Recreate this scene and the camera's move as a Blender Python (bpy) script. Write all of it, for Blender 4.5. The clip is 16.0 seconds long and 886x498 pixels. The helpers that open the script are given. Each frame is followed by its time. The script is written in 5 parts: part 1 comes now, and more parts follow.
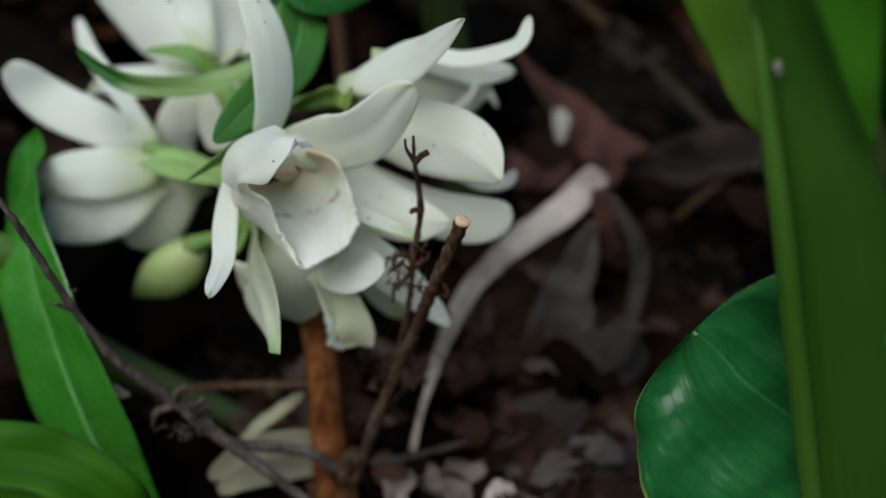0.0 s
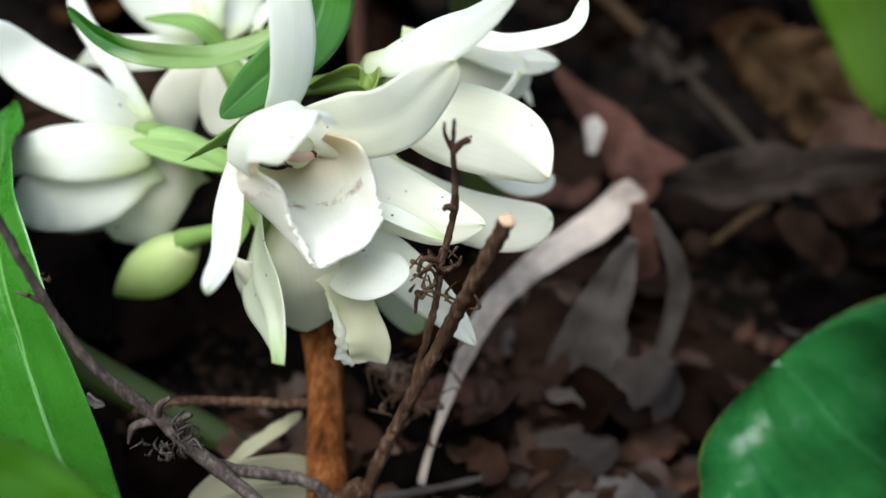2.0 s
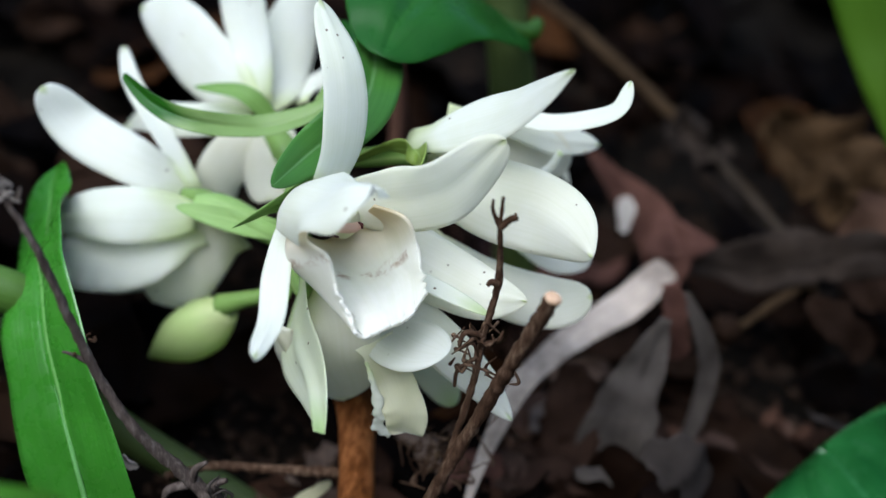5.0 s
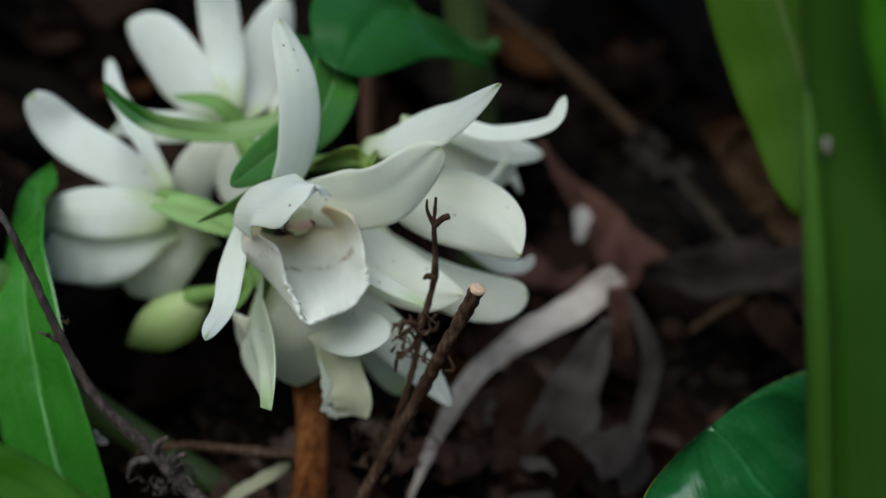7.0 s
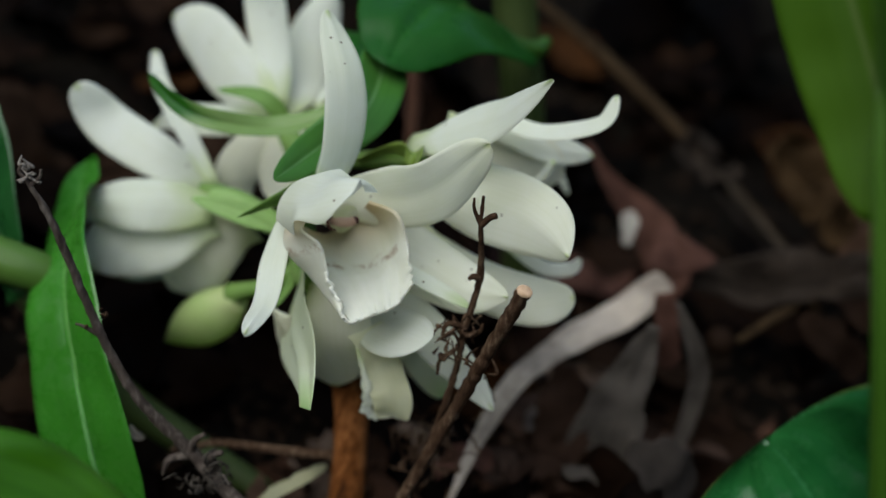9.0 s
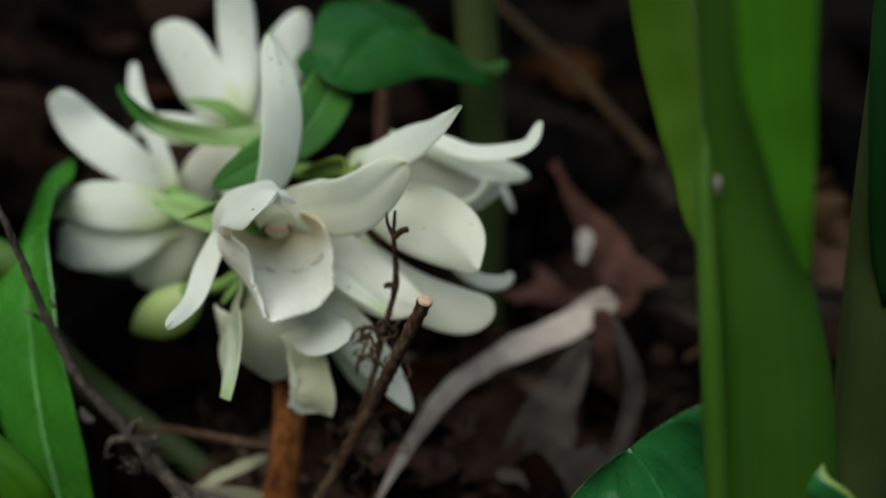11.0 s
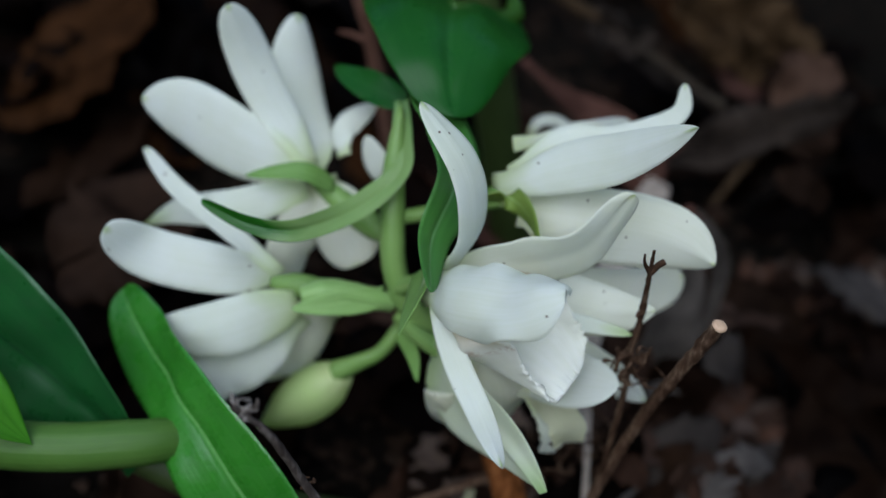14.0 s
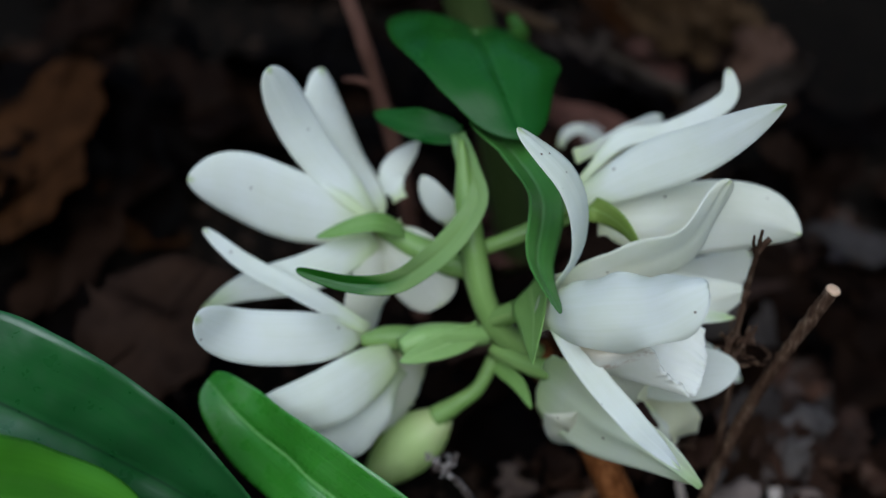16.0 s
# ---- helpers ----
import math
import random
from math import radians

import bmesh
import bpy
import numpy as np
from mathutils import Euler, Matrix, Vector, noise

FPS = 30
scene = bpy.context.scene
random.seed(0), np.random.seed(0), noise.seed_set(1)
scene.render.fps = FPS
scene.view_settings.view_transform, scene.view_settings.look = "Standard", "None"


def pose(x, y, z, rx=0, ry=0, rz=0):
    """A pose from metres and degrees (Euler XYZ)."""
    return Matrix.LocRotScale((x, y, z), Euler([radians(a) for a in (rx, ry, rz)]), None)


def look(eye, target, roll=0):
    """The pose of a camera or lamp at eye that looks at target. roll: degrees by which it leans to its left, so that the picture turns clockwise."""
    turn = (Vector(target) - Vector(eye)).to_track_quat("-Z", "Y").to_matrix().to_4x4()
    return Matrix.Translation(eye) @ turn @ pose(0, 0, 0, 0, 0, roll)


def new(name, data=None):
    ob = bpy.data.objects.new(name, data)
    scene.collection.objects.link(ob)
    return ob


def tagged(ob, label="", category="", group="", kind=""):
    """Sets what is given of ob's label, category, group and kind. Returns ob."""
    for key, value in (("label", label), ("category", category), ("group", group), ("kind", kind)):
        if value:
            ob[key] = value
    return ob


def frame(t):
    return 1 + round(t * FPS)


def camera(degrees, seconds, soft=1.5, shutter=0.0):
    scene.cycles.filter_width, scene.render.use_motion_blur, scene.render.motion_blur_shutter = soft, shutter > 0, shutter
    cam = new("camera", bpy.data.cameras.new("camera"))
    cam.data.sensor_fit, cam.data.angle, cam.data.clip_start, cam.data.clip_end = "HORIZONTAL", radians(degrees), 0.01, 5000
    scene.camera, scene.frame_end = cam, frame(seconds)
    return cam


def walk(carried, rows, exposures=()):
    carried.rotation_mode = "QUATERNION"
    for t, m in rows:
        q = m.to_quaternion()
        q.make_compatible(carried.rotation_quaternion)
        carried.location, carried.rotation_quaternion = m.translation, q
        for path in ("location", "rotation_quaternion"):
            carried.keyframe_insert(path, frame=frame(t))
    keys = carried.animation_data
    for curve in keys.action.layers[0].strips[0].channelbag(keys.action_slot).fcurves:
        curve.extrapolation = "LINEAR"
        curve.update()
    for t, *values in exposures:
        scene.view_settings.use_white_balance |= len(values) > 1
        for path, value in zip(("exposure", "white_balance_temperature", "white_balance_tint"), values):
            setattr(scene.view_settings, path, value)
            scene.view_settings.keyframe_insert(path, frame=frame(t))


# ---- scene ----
cam = camera(44.0, 16.0)
EXPOSURES = [(0.0, 0.31, 6550, 4), (0.5, 0.33, 6650, 4), (1.0, 1.18, 6750, 8), (1.5, 1.28, 6750, 8), (2.0, 1.29, 6650, 7), (3.0, 1.25, 6550, 7), (3.5, 1.25, 6350, 9), (4.0, 1.30, 6250, 10), (6.5, 0.31, 6150, 4), (7.0, 0.28, 6350, 3), (9.0, 0.30, 6800, 2), (11.5, 0.28, 7000, 2), (13.0, 0.31, 6400, 3), (14.0, 0.24, 5900, 5), (16.0, 0.2, 5850, 6)]
PATH = [
    (0, (0.02904, 0.02177, 0.23476), (0.06509, 1.72600, -0.80468), 4.655),
    (0.5, (0.01747, 0.01803, 0.22240), (0.10167, 1.75600, -0.76416), 5.701),
    (1, (0.01759, 0.02889, 0.22028), (0.09713, 1.76400, -0.77125), 6.990),
    (1.5, (0.01959, 0.03825, 0.21614), (0.08498, 1.77600, -0.77112), 7.448),
    (2, (0.01852, 0.04720, 0.21121), (0.09165, 1.78600, -0.77511), 8.215),
    (2.5, (0.01879, 0.05945, 0.20734), (0.08266, 1.79400, -0.78601), 8.332),
    (3, (0.01873, 0.05994, 0.20801), (0.08007, 1.79800, -0.78134), 8.442),
    (3.5, (0.01115, 0.05293, 0.20425), (0.07660, 1.82900, -0.71080), 8.997),
    (4, (0.01012, 0.04934, 0.20757), (0.06385, 1.83700, -0.68664), 9.795),
    (6.5, (0.02115, 0.03010, 0.21596), (0.04757, 1.84200, -0.62839), 9.638),
    (7, (0.02814, 0.02413, 0.21948), (0.03187, 1.83600, -0.62718), 10.233),
    (7.5, (0.02934, 0.02343, 0.22118), (0.00687, 1.83300, -0.63035), 10.750),
    (8, (0.02738, 0.02632, 0.22038), (-0.01988, 1.83400, -0.63234), 10.710),
    (8.5, (0.02753, 0.02871, 0.21814), (-0.03533, 1.83500, -0.63695), 10.600),
    (9, (0.02660, 0.02924, 0.21576), (-0.03932, 1.83700, -0.63582), 10.610),
    (11.3, (0.06048, 0.01756, 0.23693), (-0.12026, 1.81300, -0.62190), 11.621),
    (11.5, (0.05499, 0.02200, 0.24270), (-0.11804, 1.81100, -0.63445), 11.472),
    (12, (0.02896, 0.03563, 0.24819), (-0.12539, 1.79200, -0.69467), 10.531),
    (12.5, (-0.00357, 0.05313, 0.25539), (-0.04231, 1.71100, -0.86214), 6.257),
    (13, (-0.02752, 0.07139, 0.26384), (0.11398, 1.64700, -0.95820), 3.696),
    (13.5, (-0.05887, 0.08074, 0.27559), (0.31295, 1.62500, -0.93703), 3.431),
    (14, (-0.07788, 0.07705, 0.26886), (0.44558, 1.58400, -0.93609), 3.073),
    (14.5, (-0.10445, 0.07889, 0.26525), (0.51778, 1.57900, -0.89904), 2.777),
    (15, (-0.12934, 0.09526, 0.26069), (0.57922, 1.56000, -0.90005), -0.244),
    (15.5, (-0.13631, 0.09983, 0.26517), (0.63385, 1.53400, -0.89585), -2.026),
    (16, (-0.13084, 0.10293, 0.26709), (0.67175, 1.52100, -0.89036), -2.005),
]
walk(cam, [(t, look(eye, target, roll)) for t, eye, target, roll in PATH], exposures=EXPOSURES)

cam.data.dof.use_dof = True
cam.data.dof.focus_distance = 0.228
cam.data.dof.aperture_fstop = 6.2

# ---- light ----
world = bpy.data.worlds.new("forest_sky")
scene.world = world
world.use_nodes = True
wn = world.node_tree
sky = wn.nodes.new("ShaderNodeTexSky")
sky.sky_type = "NISHITA"
sky.sun_disc = False
sky.sun_elevation = radians(50)
sky.sun_rotation = radians(215)
wn.links.new(sky.outputs["Color"], wn.nodes["Background"].inputs["Color"])
wn.nodes["Background"].inputs["Strength"].default_value = 0.15
sun = new("sun", bpy.data.lights.new("sun", "SUN"))
sun.data.energy, sun.data.angle, sun.data.color = 2.95, radians(68), (0.97, 0.99, 1.0)
sun.matrix_world = look((-0.48, -0.70, 0.95), (0, 0.0, 0))


# ---- materials ----
def material(name):
    m = bpy.data.materials.new(name)
    m.use_nodes = True
    return m, m.node_tree.nodes, m.node_tree.links, m.node_tree.nodes["Principled BSDF"]


def ramp(nodes, stops):
    r = nodes.new("ShaderNodeValToRGB")
    e = r.color_ramp.elements
    while len(e) < len(stops):
        e.new(0.5)
    for k, (p, c) in zip(e, stops):
        k.position, k.color = p, (*c, 1)
    return r


def noise_node(nodes, links, scale, detail=4.0, rough=0.55, vector=None):
    n = nodes.new("ShaderNodeTexNoise")
    n.inputs["Scale"].default_value, n.inputs["Detail"].default_value, n.inputs["Roughness"].default_value = scale, detail, rough
    if vector is not None:
        links.new(vector, n.inputs["Vector"])
    return n


def mixer(nodes, links, a, b, fac, mode="MIX"):
    m = nodes.new("ShaderNodeMix")
    m.data_type, m.blend_type = "RGBA", mode
    for key, v in ((0, fac), (6, a), (7, b)):
        if isinstance(v, (int, float)):
            m.inputs[key].default_value = v
        elif isinstance(v, tuple):
            m.inputs[key].default_value = (*v, 1)
        else:
            links.new(v, m.inputs[key])
    return m.outputs[2]


def stretched(nodes, links, along, across):
    """Coordinates that run along a blade, for veins and grain."""
    uv = nodes.new("ShaderNodeTexCoord")
    mp = nodes.new("ShaderNodeMapping")
    mp.inputs["Scale"].default_value = (across, along, 1)
    links.new(uv.outputs["UV"], mp.inputs["Vector"])
    return uv, mp.outputs["Vector"]


def bump(nodes, links, bsdf, height, strength, distance):
    b = nodes.new("ShaderNodeBump")
    b.inputs["Strength"].default_value, b.inputs["Distance"].default_value = strength, distance
    links.new(height, b.inputs["Height"])
    links.new(b.outputs["Normal"], bsdf.inputs["Normal"])


def translucent(nodes, links, bsdf, colour, amount):
    t = nodes.new("ShaderNodeBsdfTranslucent")
    links.new(colour, t.inputs["Color"])
    mx = nodes.new("ShaderNodeMixShader")
    mx.inputs[0].default_value = amount
    links.new(bsdf.outputs[0], mx.inputs[1])
    links.new(t.outputs[0], mx.inputs[2])
    out = [n for n in nodes if n.type == "OUTPUT_MATERIAL"][0]
    links.new(mx.outputs[0], out.inputs["Surface"])


def petal_material(name, white, tip, base, tip_from=0.93, trans=0.68, spots=True, base_to=0.16, tip_to=0.985, gloss=0.48, stain=0.0):
    m, nodes, links, bsdf = material(name)
    uv, vec = stretched(nodes, links, 1.5, 26)
    sep = nodes.new("ShaderNodeSeparateXYZ")
    links.new(uv.outputs["UV"], sep.inputs[0])
    tint = ramp(nodes, [(0.0, base), (base_to, white), (tip_from, white), (tip_to, tip)])
    mid = nodes.new("ShaderNodeMath")
    mid.operation = "SUBTRACT"
    links.new(sep.outputs["X"], mid.inputs[0])
    mid.inputs[1].default_value = 0.5
    aside = nodes.new("ShaderNodeMath")
    aside.operation = "ABSOLUTE"
    links.new(mid.outputs[0], aside.inputs[0])
    back = nodes.new("ShaderNodeMath")
    back.operation = "MULTIPLY_ADD"
    links.new(aside.outputs[0], back.inputs[0])
    back.inputs[1].default_value = -0.16
    links.new(sep.outputs["Y"], back.inputs[2])
    links.new(back.outputs[0], tint.inputs[0])
    veins = noise_node(nodes, links, 1.0, 3, 0.5, vec)
    vr = ramp(nodes, [(0.32, (0.965, 0.97, 0.945)), (0.62, (1, 1, 1))])
    links.new(veins.outputs["Fac"], vr.inputs[0])
    col = mixer(nodes, links, tint.outputs[0], vr.outputs[0], 1.0, "MULTIPLY")
    blot = noise_node(nodes, links, 90, 3, 0.5, uv.outputs["Object"])
    br = ramp(nodes, [(0.35, (0.95, 0.955, 0.90)), (0.65, (1, 1, 1))])
    links.new(blot.outputs["Fac"], br.inputs[0])
    col = mixer(nodes, links, col, br.outputs[0], 0.8, "MULTIPLY")
    if spots:
        sp = nodes.new("ShaderNodeTexVoronoi")
        sp.inputs["Scale"].default_value = 290
        links.new(uv.outputs["Object"], sp.inputs["Vector"])
        sr = ramp(nodes, [(0.0, (1, 1, 1)), (0.07, (1, 1, 1)), (0.11, (0, 0, 0))])
        links.new(sp.outputs["Distance"], sr.inputs[0])
        gate = noise_node(nodes, links, 75, 1, 0.5, uv.outputs["Object"])
        gr = ramp(nodes, [(0.57, (0, 0, 0)), (0.60, (1, 1, 1))])
        links.new(gate.outputs["Fac"], gr.inputs[0])
        both = mixer(nodes, links, sr.outputs[0], gr.outputs[0], 1.0, "MULTIPLY")
        col = mixer(nodes, links, col, (0.16, 0.10, 0.06), both)
    if stain:
        band = ramp(nodes, [(stain - 0.07, (0, 0, 0)), (stain, (1, 1, 1)), (stain + 0.07, (0, 0, 0))])
        links.new(sep.outputs["Y"], band.inputs[0])
        spread = noise_node(nodes, links, 330, 4, 0.6, uv.outputs["Object"])
        sp2 = ramp(nodes, [(0.5, (0, 0, 0)), (0.66, (0.8, 0.8, 0.8))])
        links.new(spread.outputs["Fac"], sp2.inputs[0])
        mark = mixer(nodes, links, band.outputs[0], sp2.outputs[0], 1.0, "MULTIPLY")
        col = mixer(nodes, links, col, (0.36, 0.20, 0.10), mark)
    links.new(col, bsdf.inputs["Base Color"])
    bsdf.inputs["Roughness"].default_value = gloss
    bsdf.inputs["Specular IOR Level"].default_value = 0.35
    bump(nodes, links, bsdf, veins.outputs["Fac"], 0.25, 0.0004)
    translucent(nodes, links, bsdf, col, trans)
    return m


def leaf_material(name, dark, light, rib, veins=0.0, gloss=0.3, trans=0.2, rib_width=0.035, relief=0.0, rim=None, shine=0.28, fine=34):
    m, nodes, links, bsdf = material(name)
    uv, vec = stretched(nodes, links, 1.2, fine)
    sep = nodes.new("ShaderNodeSeparateXYZ")
    links.new(uv.outputs["UV"], sep.inputs[0])
    grain = noise_node(nodes, links, 1.0, 4, 0.6, vec)
    big = noise_node(nodes, links, 28, 4, 0.6, uv.outputs["Object"])
    tone = mixer(nodes, links, grain.outputs["Fac"], big.outputs["Fac"], 0.6)
    cr = ramp(nodes, [(0.34, dark), (0.68, light)])
    links.new(tone, cr.inputs[0])
    col = cr.outputs[0]
    off = nodes.new("ShaderNodeMath")
    off.operation = "SUBTRACT"
    links.new(sep.outputs["X"], off.inputs[0])
    off.inputs[1].default_value = 0.5
    mag = nodes.new("ShaderNodeMath")
    mag.operation = "ABSOLUTE"
    links.new(off.outputs[0], mag.inputs[0])
    rr = ramp(nodes, [(0.0, (1, 1, 1)), (rib_width * 0.5, (0.8, 0.8, 0.8)), (rib_width, (0, 0, 0))])
    links.new(mag.outputs[0], rr.inputs[0])
    col = mixer(nodes, links, col, rib, rr.outputs[0])
    edge = ramp(nodes, [(0.485, (0, 0, 0)), (0.497, (1, 1, 1))])
    links.new(mag.outputs[0], edge.inputs[0])
    col = mixer(nodes, links, col, rim or light, edge.outputs[0])
    height = grain.outputs["Fac"]
    if veins:
        w = nodes.new("ShaderNodeTexWave")
        w.wave_type, w.bands_direction = "BANDS", "X"
        w.inputs["Scale"].default_value, w.inputs["Distortion"].default_value = veins, 0.6
        links.new(uv.outputs["UV"], w.inputs["Vector"])
        height = mixer(nodes, links, grain.outputs["Fac"], w.outputs["Fac"], 0.6)
        vr = ramp(nodes, [(0.0, (0.72, 0.78, 0.7)), (0.35, (1, 1, 1))])
        links.new(w.outputs["Fac"], vr.inputs[0])
        col = mixer(nodes, links, col, vr.outputs[0], 0.6, "MULTIPLY")
    links.new(col, bsdf.inputs["Base Color"])
    bsdf.inputs["Roughness"].default_value = gloss
    bsdf.inputs["Specular IOR Level"].default_value = shine
    if relief:
        swell = noise_node(nodes, links, 60, 3, 0.5, uv.outputs["Object"])
        height = mixer(nodes, links, height, swell.outputs["Fac"], 0.75)
        worn = noise_node(nodes, links, 240, 4, 0.6, uv.outputs["Object"])
        wr = ramp(nodes, [(0.35, (gloss, gloss, gloss)), (0.7, (gloss + 0.22, gloss + 0.22, gloss + 0.22))])
        links.new(worn.outputs["Fac"], wr.inputs[0])
        links.new(wr.outputs[0], bsdf.inputs["Roughness"])
    bump(nodes, links, bsdf, height, 0.35 if relief else 0.3, relief if relief else 0.0006)
    translucent(nodes, links, bsdf, col, trans)
    return m


def bark_material(name, colours, scale, along, rough=0.8, depth=0.0012):
    m, nodes, links, bsdf = material(name)
    tc = nodes.new("ShaderNodeTexCoord")
    mp = nodes.new("ShaderNodeMapping")
    mp.inputs["Scale"].default_value = (1, 1, along)
    links.new(tc.outputs["Object"], mp.inputs["Vector"])
    n = noise_node(nodes, links, scale, 6, 0.65, mp.outputs["Vector"])
    big = noise_node(nodes, links, scale * 0.12, 3, 0.5, tc.outputs["Object"])
    tone = mixer(nodes, links, n.outputs["Fac"], big.outputs["Fac"], 0.4)
    cr = ramp(nodes, colours)
    links.new(tone, cr.inputs[0])
    links.new(cr.outputs[0], bsdf.inputs["Base Color"])
    bsdf.inputs["Roughness"].default_value = rough
    bsdf.inputs["Specular IOR Level"].default_value = 0.04
    bump(nodes, links, bsdf, n.outputs["Fac"], 0.8, depth)
    return m


def litter_material(name, tones, rough=0.6):
    """Dead leaf: a tone drawn for each leaf, with blotches, midrib and side veins."""
    m, nodes, links, bsdf = material(name)
    uv, vec = stretched(nodes, links, 2.0, 22)
    info = nodes.new("ShaderNodeObjectInfo")
    cr = ramp(nodes, tones)
    links.new(info.outputs["Random"], cr.inputs[0])
    blot = noise_node(nodes, links, 55, 6, 0.65, uv.outputs["Object"])
    br = ramp(nodes, [(0.3, (0.35, 0.33, 0.32)), (0.5, (0.9, 0.88, 0.86)), (0.72, (1.35, 1.3, 1.25))])
    links.new(blot.outputs["Fac"], br.inputs[0])
    col = mixer(nodes, links, cr.outputs[0], br.outputs[0], 1.0, "MULTIPLY")
    grain = noise_node(nodes, links, 1.0, 5, 0.65, vec)
    gr = ramp(nodes, [(0.3, (0.7, 0.68, 0.66)), (0.65, (1.1, 1.1, 1.1))])
    links.new(grain.outputs["Fac"], gr.inputs[0])
    col = mixer(nodes, links, col, gr.outputs[0], 0.8, "MULTIPLY")
    links.new(col, bsdf.inputs["Base Color"])
    bsdf.inputs["Roughness"].default_value = rough
    bsdf.inputs["Specular IOR Level"].default_value = 0.02
    bump(nodes, links, bsdf, grain.outputs["Fac"], 0.5, 0.001)
    return m


WHITE = petal_material("petal_white", (0.91, 0.925, 0.875), (0.55, 0.65, 0.33), (0.74, 0.80, 0.56), trans=0.60)
WHITE_PLAIN = petal_material("petal_plain_white", (0.90, 0.915, 0.875), (0.875, 0.895, 0.84), (0.72, 0.78, 0.56), trans=0.66)
IVORY = petal_material("petal_ivory", (0.925, 0.925, 0.845), (0.68, 0.75, 0.42), (0.84, 0.86, 0.68), 0.95, trans=0.62)
WHITE_GREEN = petal_material("petal_white_green", (0.885, 0.905, 0.845), (0.60, 0.72, 0.38), (0.70, 0.78, 0.50), 0.66, trans=0.62)
CREAM = petal_material("petal_cream", (0.91, 0.90, 0.815), (0.76, 0.79, 0.58), (0.62, 0.66, 0.42))
GREENISH = petal_material("petal_greenish", (0.87, 0.905, 0.77), (0.60, 0.74, 0.40), (0.74, 0.84, 0.54), 0.75)
STRAW = petal_material("straw_strip", (0.33, 0.32, 0.20), (0.30, 0.29, 0.18), (0.28, 0.26, 0.15), trans=0.2)
FALLEN = petal_material("petal_fallen", (0.5075, 0.486, 0.3497), (0.4375, 0.414, 0.2831), (0.4025, 0.396, 0.2331))
# Throat tan is the lip's own, deepened by the hood's shade put into colour.
LIP = petal_material("lip_cream", (0.93, 0.92, 0.865), (0.93, 0.925, 0.885), (0.68, 0.57, 0.39), 0.9, base_to=0.40, trans=0.46, stain=0.49)
LIP_YELLOW = petal_material("lip_yellowish", (0.89, 0.885, 0.71), (0.92, 0.91, 0.82), (0.88, 0.88, 0.74), 0.85)
ANTHER_DARK = petal_material("anther_maroon", (0.09, 0.02, 0.02), (0.06, 0.015, 0.015), (0.06, 0.015, 0.015), spots=False, trans=0.1)
ANTHER = petal_material("anther_pink", (0.80, 0.62, 0.57), (0.78, 0.60, 0.55), (0.76, 0.56, 0.50), spots=False)
BUD = petal_material("bud_green", (0.56, 0.70, 0.30), (0.50, 0.66, 0.25), (0.60, 0.68, 0.34), 0.8, 0.45)
BRACT = leaf_material("bract_green", (0.119, 0.247, 0.0462), (0.238, 0.39, 0.112), (0.252, 0.403, 0.126), gloss=0.3, trans=0.3)
BRACT_PALE = leaf_material("bract_pale_green", (0.208, 0.377, 0.091), (0.39, 0.572, 0.221), (0.39, 0.572, 0.221), gloss=0.32, trans=0.35)
BRACT_LONG = petal_material("bract_long", (0.22, 0.34, 0.115), (0.022, 0.115, 0.010), (0.17, 0.30, 0.10), 0.62, 0.3, tip_to=0.74, gloss=0.25)
BRACT_OLIVE = leaf_material("bract_olive", (0.16, 0.24, 0.04), (0.27, 0.36, 0.09), (0.30, 0.42, 0.14), gloss=0.4, trans=0.3)
BRACT_DARK = leaf_material("bract_dark_green", (0.035, 0.125, 0.018), (0.075, 0.21, 0.042), (0.12, 0.25, 0.09), gloss=0.28, trans=0.2)
PEDICEL = leaf_material("pedicel_green", (0.1318, 0.2465, 0.0525), (0.2635, 0.3987, 0.1275), (0.248, 0.3625, 0.1125), gloss=0.24, trans=0.25)
LEAF = leaf_material("leaf_green", (0.02415, 0.1472, 0.01035), (0.0529, 0.2415, 0.023), (0.161, 0.3795, 0.1035), gloss=0.2, trans=0.25, rib_width=0.022, relief=0.0018, shine=0.85)
LEAF_HEART = leaf_material("leaf_heart_green", (0.006, 0.050, 0.005), (0.015, 0.084, 0.010), (0.02, 0.095, 0.014), gloss=0.26, trans=0.14, rib_width=0.012, relief=0.0014, shine=0.18)
LEAF_DARK = leaf_material("leaf_dark_green", (0.006, 0.048, 0.010), (0.017, 0.095, 0.020), (0.005, 0.036, 0.009), gloss=0.26, trans=0.1, rib_width=0.014, relief=0.0016, shine=0.6, fine=7)
MIDRIB = leaf_material("midrib_pale", (0.10, 0.30, 0.07), (0.16, 0.38, 0.13), (0.16, 0.38, 0.13), gloss=0.25, trans=0.2)
LEAF_BROAD = leaf_material("leaf_broad_green", (0.005, 0.065, 0.015), (0.026, 0.15, 0.036), (0.03, 0.15, 0.05), veins=0.9, gloss=0.15, trans=0.12, rib_width=0.008, relief=0.007, rim=(0.25, 0.33, 0.07), shine=0.5)
SHEATH_PALE = leaf_material("sheath_pale_green", (0.040, 0.100, 0.012), (0.075, 0.145, 0.028), (0.075, 0.145, 0.028), gloss=0.4, trans=0.05)
SHEATH = leaf_material("sheath_green", (0.018, 0.058, 0.004), (0.032, 0.084, 0.008), (0.04, 0.095, 0.012), gloss=0.42, trans=0.05)
SHEATH_EDGE = leaf_material("sheath_edge_green", (0.035, 0.095, 0.008), (0.055, 0.125, 0.016), (0.06, 0.13, 0.02), gloss=0.42, trans=0.05)
